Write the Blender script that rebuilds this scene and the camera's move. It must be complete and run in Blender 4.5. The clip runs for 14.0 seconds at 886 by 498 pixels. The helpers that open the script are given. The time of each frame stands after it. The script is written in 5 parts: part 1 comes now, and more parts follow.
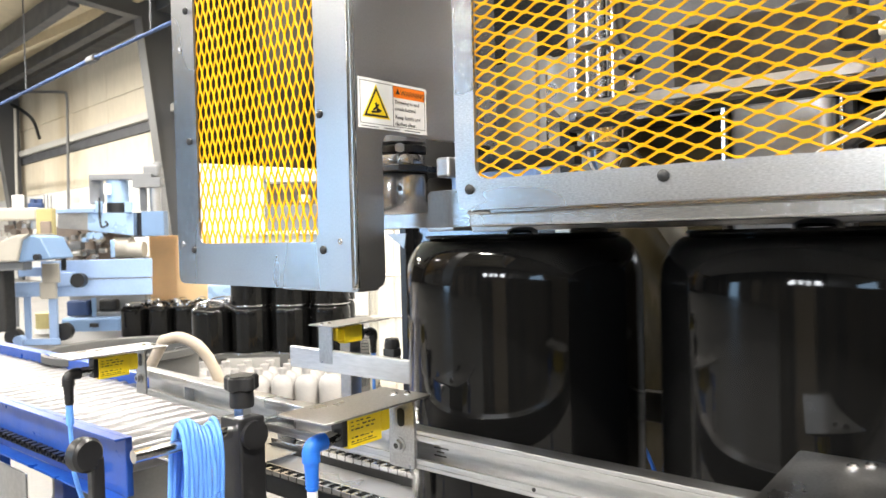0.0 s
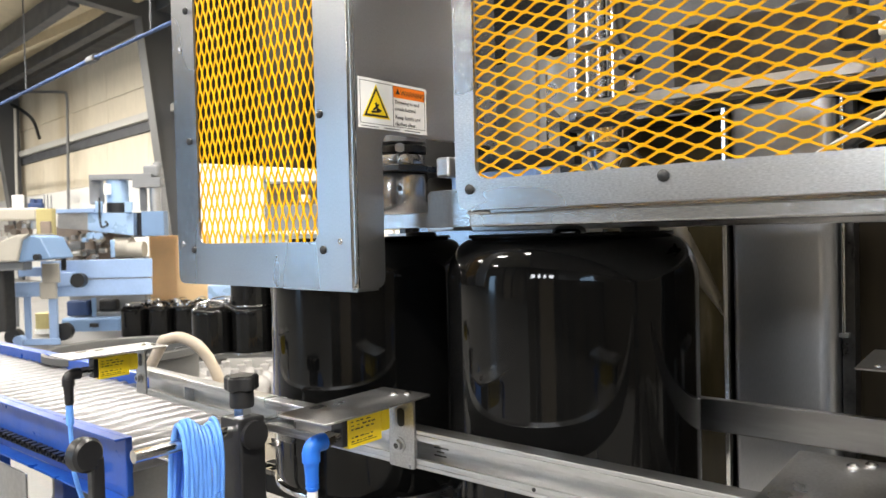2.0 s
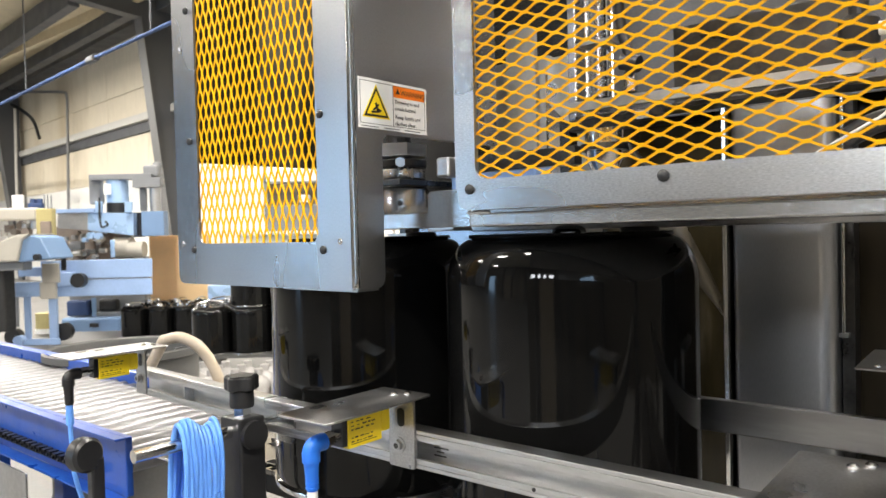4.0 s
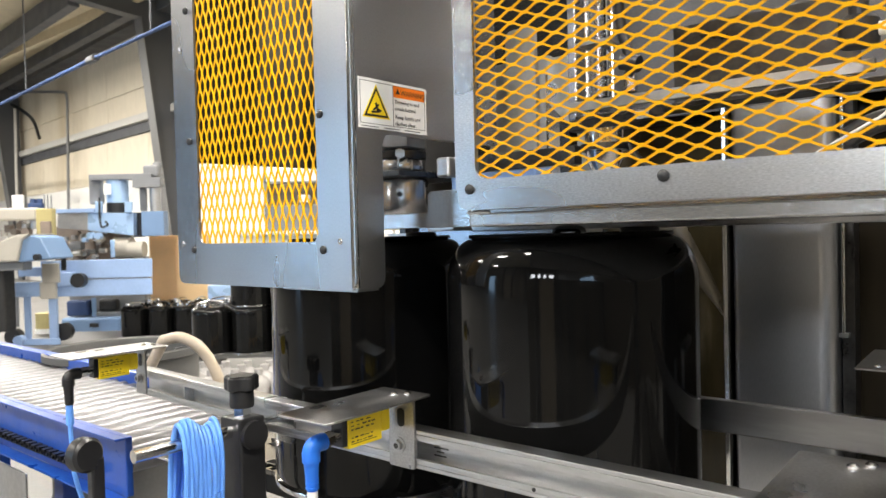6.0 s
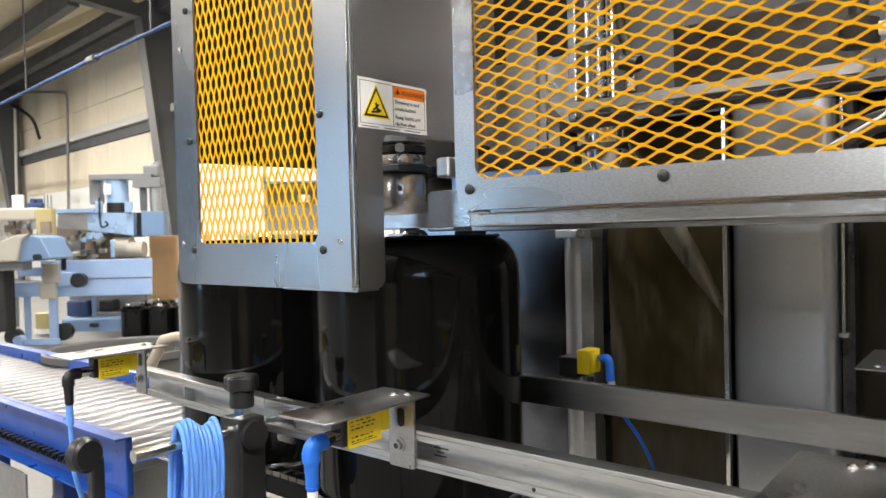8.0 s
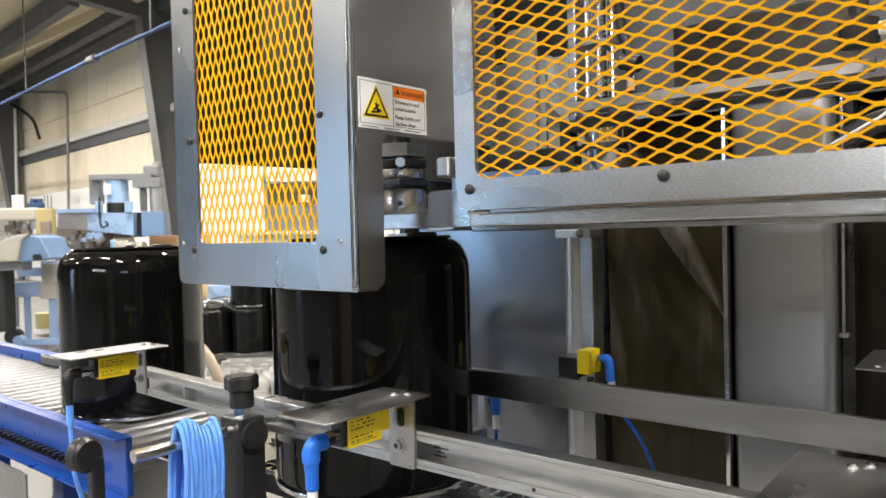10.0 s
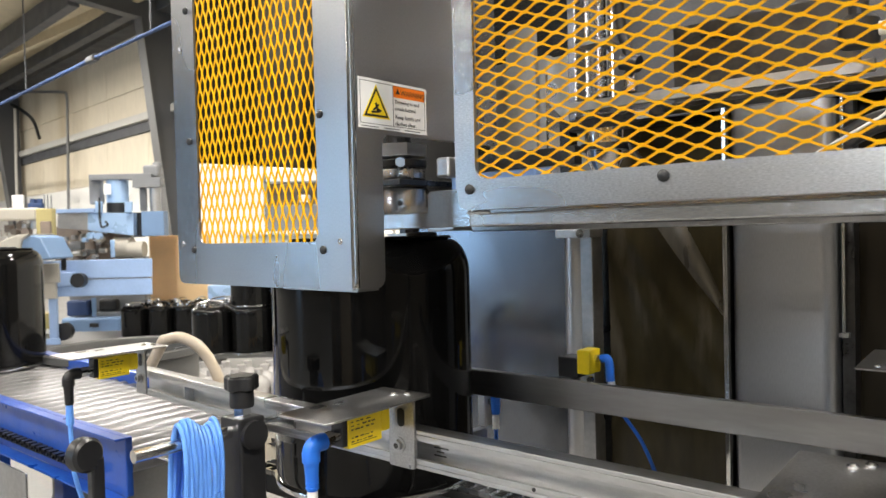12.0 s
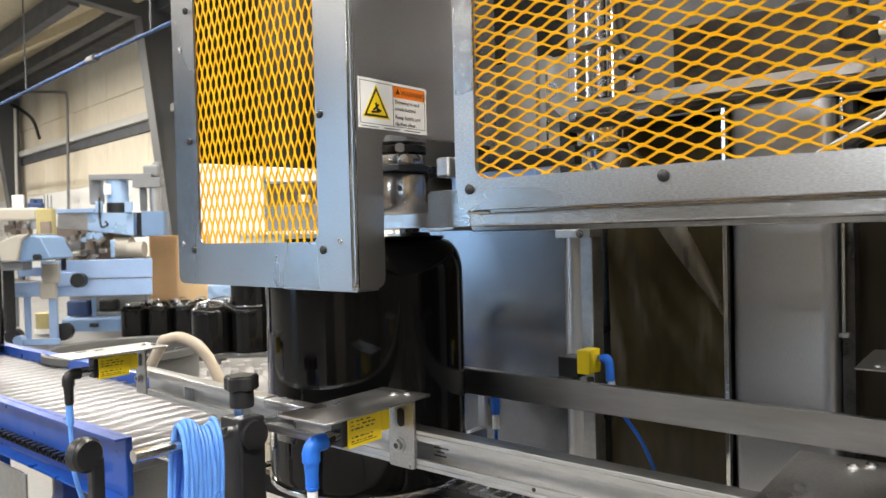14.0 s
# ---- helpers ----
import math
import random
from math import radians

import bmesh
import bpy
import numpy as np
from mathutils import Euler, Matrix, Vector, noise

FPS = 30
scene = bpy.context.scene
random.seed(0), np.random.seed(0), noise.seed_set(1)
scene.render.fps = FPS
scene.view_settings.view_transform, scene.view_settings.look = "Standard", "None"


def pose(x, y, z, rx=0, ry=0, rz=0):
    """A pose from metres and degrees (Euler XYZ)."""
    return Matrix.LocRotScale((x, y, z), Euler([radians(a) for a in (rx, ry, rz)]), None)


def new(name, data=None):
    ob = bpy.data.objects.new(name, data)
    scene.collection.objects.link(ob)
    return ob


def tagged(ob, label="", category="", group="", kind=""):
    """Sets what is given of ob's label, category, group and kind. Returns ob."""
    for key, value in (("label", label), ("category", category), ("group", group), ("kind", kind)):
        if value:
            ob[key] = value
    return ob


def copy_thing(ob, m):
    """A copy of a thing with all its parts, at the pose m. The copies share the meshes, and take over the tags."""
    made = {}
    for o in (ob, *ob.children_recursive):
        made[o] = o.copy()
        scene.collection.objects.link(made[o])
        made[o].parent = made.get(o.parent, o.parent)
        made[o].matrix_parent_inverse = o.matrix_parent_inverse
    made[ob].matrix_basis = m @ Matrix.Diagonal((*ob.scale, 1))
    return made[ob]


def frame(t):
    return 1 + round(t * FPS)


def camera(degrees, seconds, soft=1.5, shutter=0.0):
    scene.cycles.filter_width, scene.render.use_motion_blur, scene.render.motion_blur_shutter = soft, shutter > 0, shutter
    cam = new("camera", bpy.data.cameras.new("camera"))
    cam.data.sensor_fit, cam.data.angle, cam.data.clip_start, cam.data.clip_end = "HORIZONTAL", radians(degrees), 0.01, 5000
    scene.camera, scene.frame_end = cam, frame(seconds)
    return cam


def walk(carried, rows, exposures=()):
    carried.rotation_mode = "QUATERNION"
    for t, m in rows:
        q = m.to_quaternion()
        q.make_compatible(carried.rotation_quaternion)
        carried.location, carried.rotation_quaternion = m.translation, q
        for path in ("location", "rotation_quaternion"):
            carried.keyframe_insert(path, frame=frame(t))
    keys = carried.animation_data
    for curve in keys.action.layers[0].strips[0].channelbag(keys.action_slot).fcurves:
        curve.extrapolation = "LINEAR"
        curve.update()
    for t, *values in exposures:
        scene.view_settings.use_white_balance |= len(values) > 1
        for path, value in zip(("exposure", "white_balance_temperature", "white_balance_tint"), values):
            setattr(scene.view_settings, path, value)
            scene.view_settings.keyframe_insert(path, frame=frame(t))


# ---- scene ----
# Camera: stands still on a tripod beside the line.
EYE_Z = 1.10
cam = camera(61.81, 14.0, soft=1.5, shutter=0.5)
cam.data.dof.use_dof = True
cam.data.dof.focus_distance = 0.86
cam.data.dof.aperture_fstop = 15.0
RIGHT = Vector((0.76657162, 0.64169541, -0.02439151))
DOWN = Vector((-0.00438161, -0.03275599, -0.99945377))
AHEAD = Vector((-0.64214387, 0.76625977, -0.02229815))
STAND = Matrix((
    (RIGHT.x, -DOWN.x, -AHEAD.x, 0.0),
    (RIGHT.y, -DOWN.y, -AHEAD.y, 0.0),
    (RIGHT.z, -DOWN.z, -AHEAD.z, EYE_Z),
    (0, 0, 0, 1)))
walk(cam, [(0.0, STAND), (14.0, STAND)],
     exposures=[(0.0, 0.63), (0.3, 0.58), (0.6, 0.50), (1.0, 0.44), (1.4, 0.36), (3.0, 0.22), (6.5, 0.15), (7.0, 0.06), (14.0, 0.02)])

# ---- world and lights ----
world = bpy.data.worlds.new("world")
scene.world = world
world.use_nodes = True
wn = world.node_tree.nodes
sky = wn.new("ShaderNodeTexSky")
sky.sky_type = "NISHITA"
sky.sun_disc = False
sky.sun_elevation = radians(40)
sky.sun_rotation = radians(120)
wn["Background"].inputs[1].default_value = 0.12
world.node_tree.links.new(sky.outputs[0], wn["Background"].inputs[0])


def area_lamp(name, m, sx, sy, watts, colour):
    data = bpy.data.lights.new(name, "AREA")
    data.shape, data.size, data.size_y, data.energy, data.color = "RECTANGLE", sx, sy, watts, colour
    ob = new(name, data)
    ob.matrix_world = m
    return ob


# ---- materials ----
def mat(name, colour, rough=0.5, metal=0.0, vary=0.15, scale=8.0, bump=0.0, fine=120.0, stretch=(1, 1, 1),
        rough_vary=0.1, coat=0.0, stain=None, stain_scale=2.0, spec=0.5, trans=0.0, emit=0.0, turn=0.0):
    """A principled surface with large and fine variation in metres."""
    m = bpy.data.materials.new(name)
    m.use_nodes = True
    n, l = m.node_tree.nodes, m.node_tree.links
    b = n["Principled BSDF"]
    tc = n.new("ShaderNodeTexCoord")
    mp = n.new("ShaderNodeMapping")
    mp.inputs["Scale"].default_value = stretch
    mp.inputs["Rotation"].default_value = (0, radians(turn), 0)
    l.new(tc.outputs["Object"], mp.inputs[0])
    big = n.new("ShaderNodeTexNoise")
    big.inputs["Scale"].default_value = scale
    big.inputs["Detail"].default_value = 4
    small = n.new("ShaderNodeTexNoise")
    small.inputs["Scale"].default_value = fine
    small.inputs["Detail"].default_value = 3
    l.new(mp.outputs[0], big.inputs["Vector"])
    l.new(mp.outputs[0], small.inputs["Vector"])
    mix = n.new("ShaderNodeMath")
    mix.operation = "ADD"
    l.new(big.outputs["Fac"], mix.inputs[0])
    l.new(small.outputs["Fac"], mix.inputs[1])
    ramp = n.new("ShaderNodeMapRange")
    ramp.inputs["From Min"].default_value, ramp.inputs["From Max"].default_value = 0.6, 1.4
    ramp.inputs["To Min"].default_value, ramp.inputs["To Max"].default_value = 1 - vary, 1 + vary
    l.new(mix.outputs[0], ramp.inputs["Value"])
    col = n.new("ShaderNodeVectorMath")
    col.operation = "SCALE"
    col.inputs[0].default_value = colour
    l.new(ramp.outputs[0], col.inputs["Scale"])
    base = col.outputs[0]
    if stain:
        st = n.new("ShaderNodeTexNoise")
        st.inputs["Scale"].default_value = stain_scale
        st.inputs["Detail"].default_value = 6
        l.new(mp.outputs[0], st.inputs["Vector"])
        sr = n.new("ShaderNodeMapRange")
        sr.inputs["From Min"].default_value, sr.inputs["From Max"].default_value = 0.52, 0.72
        l.new(st.outputs["Fac"], sr.inputs["Value"])
        mx = n.new("ShaderNodeMix")
        mx.data_type = "RGBA"
        l.new(sr.outputs[0], mx.inputs["Factor"])
        l.new(base, mx.inputs["A"])
        mx.inputs["B"].default_value = (*stain, 1)
        base = mx.outputs["Result"]
    l.new(base, b.inputs["Base Color"])
    rr = n.new("ShaderNodeMapRange")
    rr.inputs["From Min"].default_value, rr.inputs["From Max"].default_value = 0.3, 0.7
    rr.inputs["To Min"].default_value = max(0.02, rough - rough_vary)
    rr.inputs["To Max"].default_value = min(1.0, rough + rough_vary)
    l.new(big.outputs["Fac"], rr.inputs["Value"])
    l.new(rr.outputs[0], b.inputs["Roughness"])
    b.inputs["Metallic"].default_value = metal
    b.inputs["Specular IOR Level"].default_value = spec
    b.inputs["Coat Weight"].default_value = coat
    b.inputs["Coat Roughness"].default_value = 0.04
    b.inputs["Transmission Weight"].default_value = trans
    if emit:
        b.inputs["Emission Color"].default_value = (*colour, 1)
        b.inputs["Emission Strength"].default_value = emit
    if bump:
        bp = n.new("ShaderNodeBump")
        bp.inputs["Strength"].default_value = bump
        bp.inputs["Distance"].default_value = 0.001
        l.new(small.outputs["Fac"], bp.inputs["Height"])
        l.new(bp.outputs[0], b.inputs["Normal"])
    return m


STEEL = mat("brushed_stainless", (0.50, 0.50, 0.505), 0.32, 1.0, 0.16, 4, 0.14, 1300, (1, 1, 0.3), 0.12)
STEEL_H = mat("brushed_stainless_long", (0.47, 0.47, 0.47), 0.27, 1.0, 0.38, 7, 0.17, 1100, (0.3, 1, 1), 0.12)
STEEL_DULL = mat("dull_stainless", (0.45, 0.45, 0.45), 0.36, 1.0, 0.18, 9, 0.15, 90, (1, 1, 1), 0.1)
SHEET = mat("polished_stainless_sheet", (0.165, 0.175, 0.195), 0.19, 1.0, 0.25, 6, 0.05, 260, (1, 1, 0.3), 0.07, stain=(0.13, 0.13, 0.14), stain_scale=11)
PIPE_BLUE = mat("dull_blue_pipe", (0.04, 0.07, 0.16), 0.8, 0.0, 0.1, 3, spec=0.15)
STEEL_BRIGHT = mat("polished_steel", (0.72, 0.72, 0.72), 0.16, 1.0, 0.08, 14, 0.05, 150)
STEEL_DARK = mat("dark_machined_steel", (0.07, 0.068, 0.066), 0.35, 1.0, 0.3, 30, 0.1, 160)
ALU = mat("galvanised_strut", (0.62, 0.62, 0.62), 0.36, 1.0, 0.2, 9, 0.12, 200, (0.15, 1, 1), 0.1, stain=(0.30, 0.29, 0.28), stain_scale=5)
ZINC = mat("zinc_plated_roller", (0.27, 0.27, 0.28), 0.45, 0.9, 0.12, 9, 0.05, 80)
YELLOW_MESH = mat("yellow_painted_mesh", (0.83, 0.42, 0.001), 0.34, 0.0, 0.09, 20, 0.15, 300, spec=0.3)
YELLOW_SENSOR = mat("yellow_plastic", (0.85, 0.62, 0.01), 0.42, 0.0, 0.06, 40)
BLACK_GLOSS = mat("glossy_black_enamel", (0.005, 0.005, 0.005), 0.08, 0.0, 0.2, 12, 0.03, 90, rough_vary=0.03, spec=0.25)
BLACK = mat("black_plastic", (0.014, 0.014, 0.015), 0.38, 0.0, 0.2, 30, 0.1, 200)
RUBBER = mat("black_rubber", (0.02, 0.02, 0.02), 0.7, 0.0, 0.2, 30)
BLUE_PAINT = mat("blue_enamel_paint", (0.012, 0.065, 0.34), 0.35, 0.0, 0.12, 12, 0.08, 120, coat=0.2)
BLUE_PLASTIC = mat("blue_plastic", (0.02, 0.16, 0.7), 0.35, 0.0, 0.06, 40)
BLUE_CABLE = mat("light_blue_cable", (0.13, 0.34, 0.88), 0.4, 0.0, 0.05, 60)
WHITE_PLASTIC = mat("white_plastic", (0.78, 0.78, 0.76), 0.4, 0.0, 0.04, 20)
# pale diagonal streaks in this brown stand in for light on the panel
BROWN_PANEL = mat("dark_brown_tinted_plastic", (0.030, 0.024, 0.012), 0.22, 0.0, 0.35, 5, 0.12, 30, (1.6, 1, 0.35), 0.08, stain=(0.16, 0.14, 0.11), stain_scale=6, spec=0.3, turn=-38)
# paler brown that imitates the reflected streak along the fold
BROWN_FOLD = mat("light_streak_brown_plastic", (0.085, 0.073, 0.052), 0.34, 0.0, 0.4, 14, 0.12, 60, (1.4, 1, 0.4), 0.08, turn=-38)
SMOKE_PANEL = mat("smoked_plastic", (0.011, 0.009, 0.006), 0.17, 0.0, 0.35, 5, 0.08, 30, (1.6, 1, 0.35), 0.06, spec=0.22, turn=-38)
CARDBOARD = mat("tan_cardboard", (0.76, 0.53, 0.29), 0.75, 0.0, 0.06, 10, 0.1, 150)
WHITE_WALL = mat("cream_wall_sheeting", (0.68, 0.61, 0.48), 0.65, 0.0, 0.09, 0.8, 0.1, 12, (1, 1, 0.25), stain=(0.50, 0.42, 0.29), stain_scale=0.5)
WALL_DARK = mat("grey_brown_wall_sheeting", (0.14, 0.122, 0.10), 0.6, 0.0, 0.2, 0.8, 0.1, 12)
WALL_MID = mat("pale_brown_wall_sheet", (0.36, 0.31, 0.24), 0.6, 0.0, 0.2, 0.8, 0.1, 12)
# two dark sheet colours, set for what the pails reflect
DARK_BROWN = mat("dark_brown_sheet", (0.085, 0.075, 0.06), 0.6, 0.0, 0.2, 0.8, 0.1, 12)
NEAR_BLACK = mat("near_black_sheet", (0.03, 0.03, 0.03), 0.6, 0.0, 0.2, 0.8, 0.1, 12)
WALL_LOW = mat("white_wall_liner", (0.76, 0.75, 0.72), 0.6, 0.0, 0.05, 1.0, 0.1, 12)
ROOF = mat("roof_insulation", (0.66, 0.58, 0.42), 0.8, 0.0, 0.1, 0.6, 0.2, 6)
GIRDER = mat("dark_grey_primer_steel", (0.075, 0.078, 0.085), 0.55, 0.0, 0.12, 3, 0.05, 40)
GIRT = mat("light_grey_girt", (0.50, 0.49, 0.46), 0.55, 0.0, 0.1, 3)
GIRT_DARK = mat("grey_conduit_lit_flange", (0.20, 0.20, 0.20), 0.5, 0.3, 0.1, 3)
CONCRETE = mat("smooth_concrete", (0.19, 0.186, 0.18), 0.55, 0.0, 0.12, 0.8, 0.1, 30, stain=(0.14, 0.137, 0.13), stain_scale=0.7)
GREY_MACHINE = mat("grey_machine_paint", (0.21, 0.215, 0.225), 0.42, 0.0, 0.14, 5)
BEIGE_MACHINE = mat("beige_machine_paint", (0.46, 0.43, 0.37), 0.45, 0.0, 0.12, 5)
BEIGE_HOSE = mat("beige_rubber_hose", (0.44, 0.37, 0.28), 0.42, 0.0, 0.08, 20)
TUB_GREY = mat("grey_plastic_drum", (0.085, 0.085, 0.083), 0.5, 0.0, 0.15, 8)
TOTE_WHITE = mat("translucent_white_tank", (0.80, 0.77, 0.68), 0.45, 0.0, 0.04, 3)
LABEL_WHITE = mat("white_label", (0.80, 0.80, 0.79), 0.35, 0.0, 0.02, 60)
LABEL_ORANGE = mat("orange_label", (0.85, 0.20, 0.01), 0.35, 0.0, 0.02, 60)
LABEL_YELLOW = mat("yellow_label", (0.90, 0.66, 0.01), 0.35, 0.0, 0.02, 60)
GLASS = mat("clear_plastic", (0.95, 0.95, 0.95), 0.05, 0.0, 0.0, 1, trans=1.0)
BLUE_GREY_STEEL = mat("blue_grey_coated_steel", (0.20, 0.32, 0.58), 0.35, 0.1, 0.1, 9)
PLATE_GREY = mat("bead_blasted_plate", (0.36, 0.36, 0.37), 0.55, 0.5, 0.08, 12, 0.05, 200)
JUG = mat("milky_plastic", (0.33, 0.32, 0.31), 0.4, 0.0, 0.1, 20)
COLUMN = mat("brushed_column_steel", (0.44, 0.45, 0.47), 0.33, 1.0, 0.12, 3, 0.12, 900, (1, 1, 0.12), 0.06)
WORN = mat("worn_bracket_steel", (0.44, 0.435, 0.43), 0.36, 1.0, 0.25, 14, 0.06, 400, (1, 1, 1), 0.12)
DARK_PANEL = mat("dark_grey_panel", (0.085, 0.085, 0.09), 0.4, 0.3, 0.2, 4, 0.05, 200)
CHROME = mat("polished_machined_steel", (0.42, 0.41, 0.40), 0.24, 1.0, 0.2, 30, 0.05, 400, (1, 1, 0.15), 0.06)
INK = mat("black_ink", (0.012, 0.012, 0.012), 0.4, 0.0, 0.02, 60)
LAMP_GLOW = mat("lamp_diffuser", (1.0, 0.97, 0.92), 0.5, 0.0, 0.0, 1, emit=25.0)


# ---- mesh helpers ----
def thing(name, label, category, group="", kind="", at=(0, 0, 0)):
    ob = new(name)
    ob.location = at
    ob.empty_display_size = 0.02
    return tagged(ob, label, category, group, kind)


def part(name, bm, material, parent=None, label="", smooth=False):
    me = bpy.data.meshes.new(name)
    bmesh.ops.recalc_face_normals(bm, faces=bm.faces)
    bm.to_mesh(me)
    bm.free()
    me.materials.append(material)
    if smooth:
        me.polygons.foreach_set("use_smooth", [True] * len(me.polygons))
        me.set_sharp_from_angle(angle=radians(40))
    ob = new(name, me)
    if parent:
        ob.parent = parent
    if label:
        ob["label"] = label
    return ob


def box_into(bm, x0, x1, y0, y1, z0, z1, m=None, bevel=0.0):
    r = bmesh.ops.create_cube(bm, size=1)
    vs = r["verts"]
    for v in vs:
        v.co = Vector(((x0 + x1) / 2 + v.co.x * (x1 - x0), (y0 + y1) / 2 + v.co.y * (y1 - y0), (z0 + z1) / 2 + v.co.z * (z1 - z0)))
    if m is not None:
        bmesh.ops.transform(bm, matrix=m, verts=vs)
    if bevel:
        es = list({e for v in vs for e in v.link_edges})
        bmesh.ops.bevel(bm, geom=es, offset=bevel, segments=2, affect="EDGES", profile=0.5)
    return bm


def box(x0, x1, y0, y1, z0, z1, bevel=0.0, m=None):
    return box_into(bmesh.new(), x0, x1, y0, y1, z0, z1, m, bevel)


def lathe(profile, seg=48):
    """A turned body about z from (radius, z) pairs."""
    bm = bmesh.new()
    rings = []
    for r, z in profile:
        if r < 1e-5:
            rings.append([bm.verts.new((0, 0, z))])
        else:
            rings.append([bm.verts.new((r * math.cos(2 * math.pi * i / seg), r * math.sin(2 * math.pi * i / seg), z)) for i in range(seg)])
    for a, b in zip(rings, rings[1:]):
        for i in range(seg):
            j = (i + 1) % seg
            if len(a) == 1 and len(b) > 1:
                bm.faces.new((a[0], b[i], b[j]))
            elif len(b) == 1 and len(a) > 1:
                bm.faces.new((a[i], a[j], b[0]))
            elif len(a) > 1:
                bm.faces.new((a[i], a[j], b[j], b[i]))
    return bm


def rod_into(bm, a, b, r, seg=16, r2=None):
    a, b = Vector(a), Vector(b)
    q = (b - a).to_track_quat("Z", "Y").to_matrix().to_4x4()
    m = Matrix.Translation((a + b) / 2) @ q
    bmesh.ops.create_cone(bm, cap_ends=True, segments=seg, radius1=r, radius2=r if r2 is None else r2, depth=(b - a).length, matrix=m)
    return bm


def rod(a, b, r, seg=16, r2=None):
    return rod_into(bmesh.new(), a, b, r, seg, r2)


def tube(points, r, seg=10, steps=8, closed=False):
    """A round cable along a smooth curve through the points."""
    pts = [Vector(p) for p in points]
    path = []
    n = len(pts)
    for i in range(n - 1):
        p0, p1, p2, p3 = pts[max(i - 1, 0)], pts[i], pts[i + 1], pts[min(i + 2, n - 1)]
        for k in range(steps):
            t = k / steps
            path.append(0.5 * (2 * p1 + (p2 - p0) * t + (2 * p0 - 5 * p1 + 4 * p2 - p3) * t * t + (3 * p1 - p0 - 3 * p2 + p3) * t ** 3))
    path.append(pts[-1])
    bm = bmesh.new()
    rings = []
    side = None
    for i, p in enumerate(path):
        d = (path[min(i + 1, len(path) - 1)] - path[max(i - 1, 0)]).normalized()
        if side is None:
            side = d.orthogonal().normalized()
        side = (side - d * side.dot(d)).normalized()
        up = d.cross(side)
        rings.append([bm.verts.new(p + r * (side * math.cos(2 * math.pi * k / seg) + up * math.sin(2 * math.pi * k / seg))) for k in range(seg)])
    for a, b in zip(rings, rings[1:]):
        for k in range(seg):
            bm.faces.new((a[k], a[(k + 1) % seg], b[(k + 1) % seg], b[k]))
    bm.faces.new(rings[0])
    bm.faces.new(list(reversed(rings[-1])))
    return bm


def outline(pts, thick, axis="y", at=0.0, bevel=0.0):
    """A plate: a flat outline extruded along an axis. pts are the other two axes in order."""
    bm = bmesh.new()
    def co(p, d):
        return {"y": (p[0], at + d, p[1]), "x": (at + d, p[0], p[1]), "z": (p[0], p[1], at + d)}[axis]
    f = bm.faces.new([bm.verts.new(co(p, 0)) for p in pts])
    g = bmesh.ops.extrude_face_region(bm, geom=[f])
    off = Vector(co((0, 0), thick)) - Vector(co((0, 0), 0))
    bmesh.ops.translate(bm, verts=[v for v in g["geom"] if isinstance(v, bmesh.types.BMVert)], vec=off)
    if bevel:
        bmesh.ops.bevel(bm, geom=list(bm.edges), offset=bevel, segments=1, affect="EDGES")
    return bm


def rounded(x0, x1, z0, z1, r, n=5):
    pts = []
    for cx, cz, a0 in ((x1 - r, z1 - r, 0), (x0 + r, z1 - r, 90), (x0 + r, z0 + r, 180), (x1 - r, z0 + r, 270)):
        for k in range(n + 1):
            a = radians(a0 + 90 * k / n)
            pts.append((cx + r * math.cos(a), cz + r * math.sin(a)))
    return pts


def frame_plate(outer, inner, thick, at):
    """A flat frame in the xz plane: outer and inner loops of the same length, extruded along y."""
    bm = bmesh.new()
    loops = []
    for y in (at, at + thick):
        loops.append([[bm.verts.new((p[0], y, p[1])) for p in lp] for lp in (outer, inner)])
    n = len(outer)
    for i in range(n):
        j = (i + 1) % n
        (o0, i0), (o1, i1) = loops
        bm.faces.new((o0[i], o0[j], i0[j], i0[i]))
        bm.faces.new((o1[i], i1[i], i1[j], o1[j]))
        bm.faces.new((o0[i], o1[i], o1[j], o0[j]))
        bm.faces.new((i0[i], i0[j], i1[j], i1[i]))
    return bm


def bolt(name, at, axis, r, h, material, parent, seg=16, hexed=False):
    """A button or hex head that stands out along axis."""
    a = Vector(at)
    d = Vector(axis)
    bm = bmesh.new()
    if hexed:
        rod_into(bm, a, a + d * h * 0.25, r * 1.35, 20)
        rod_into(bm, a + d * h * 0.25, a + d * h, r, 6)
    else:
        rod_into(bm, a, a + d * h * 0.5, r, seg)
        rod_into(bm, a + d * h * 0.5, a + d * h, r, seg, r * 0.55)
    return part(name, bm, material, parent, smooth=not hexed)


def words(text, m, size, parent, material=None, name="lettering"):
    """Built-in letters turned into a mesh, lying on the plane of m."""
    cu = bpy.data.curves.new(name, "FONT")
    cu.body, cu.size, cu.extrude = text, size, 0.0001
    cu.resolution_u = 2
    tmp = bpy.data.objects.new(name, cu)
    scene.collection.objects.link(tmp)
    dg = bpy.context.evaluated_depsgraph_get()
    dg.update()
    me = bpy.data.meshes.new_from_object(tmp.evaluated_get(dg))
    bpy.data.objects.remove(tmp)
    bpy.data.curves.remove(cu)
    me.materials.clear()
    me.materials.append(material or INK)
    me.transform(m)
    ob = new(name, me)
    ob.parent = parent
    return ob


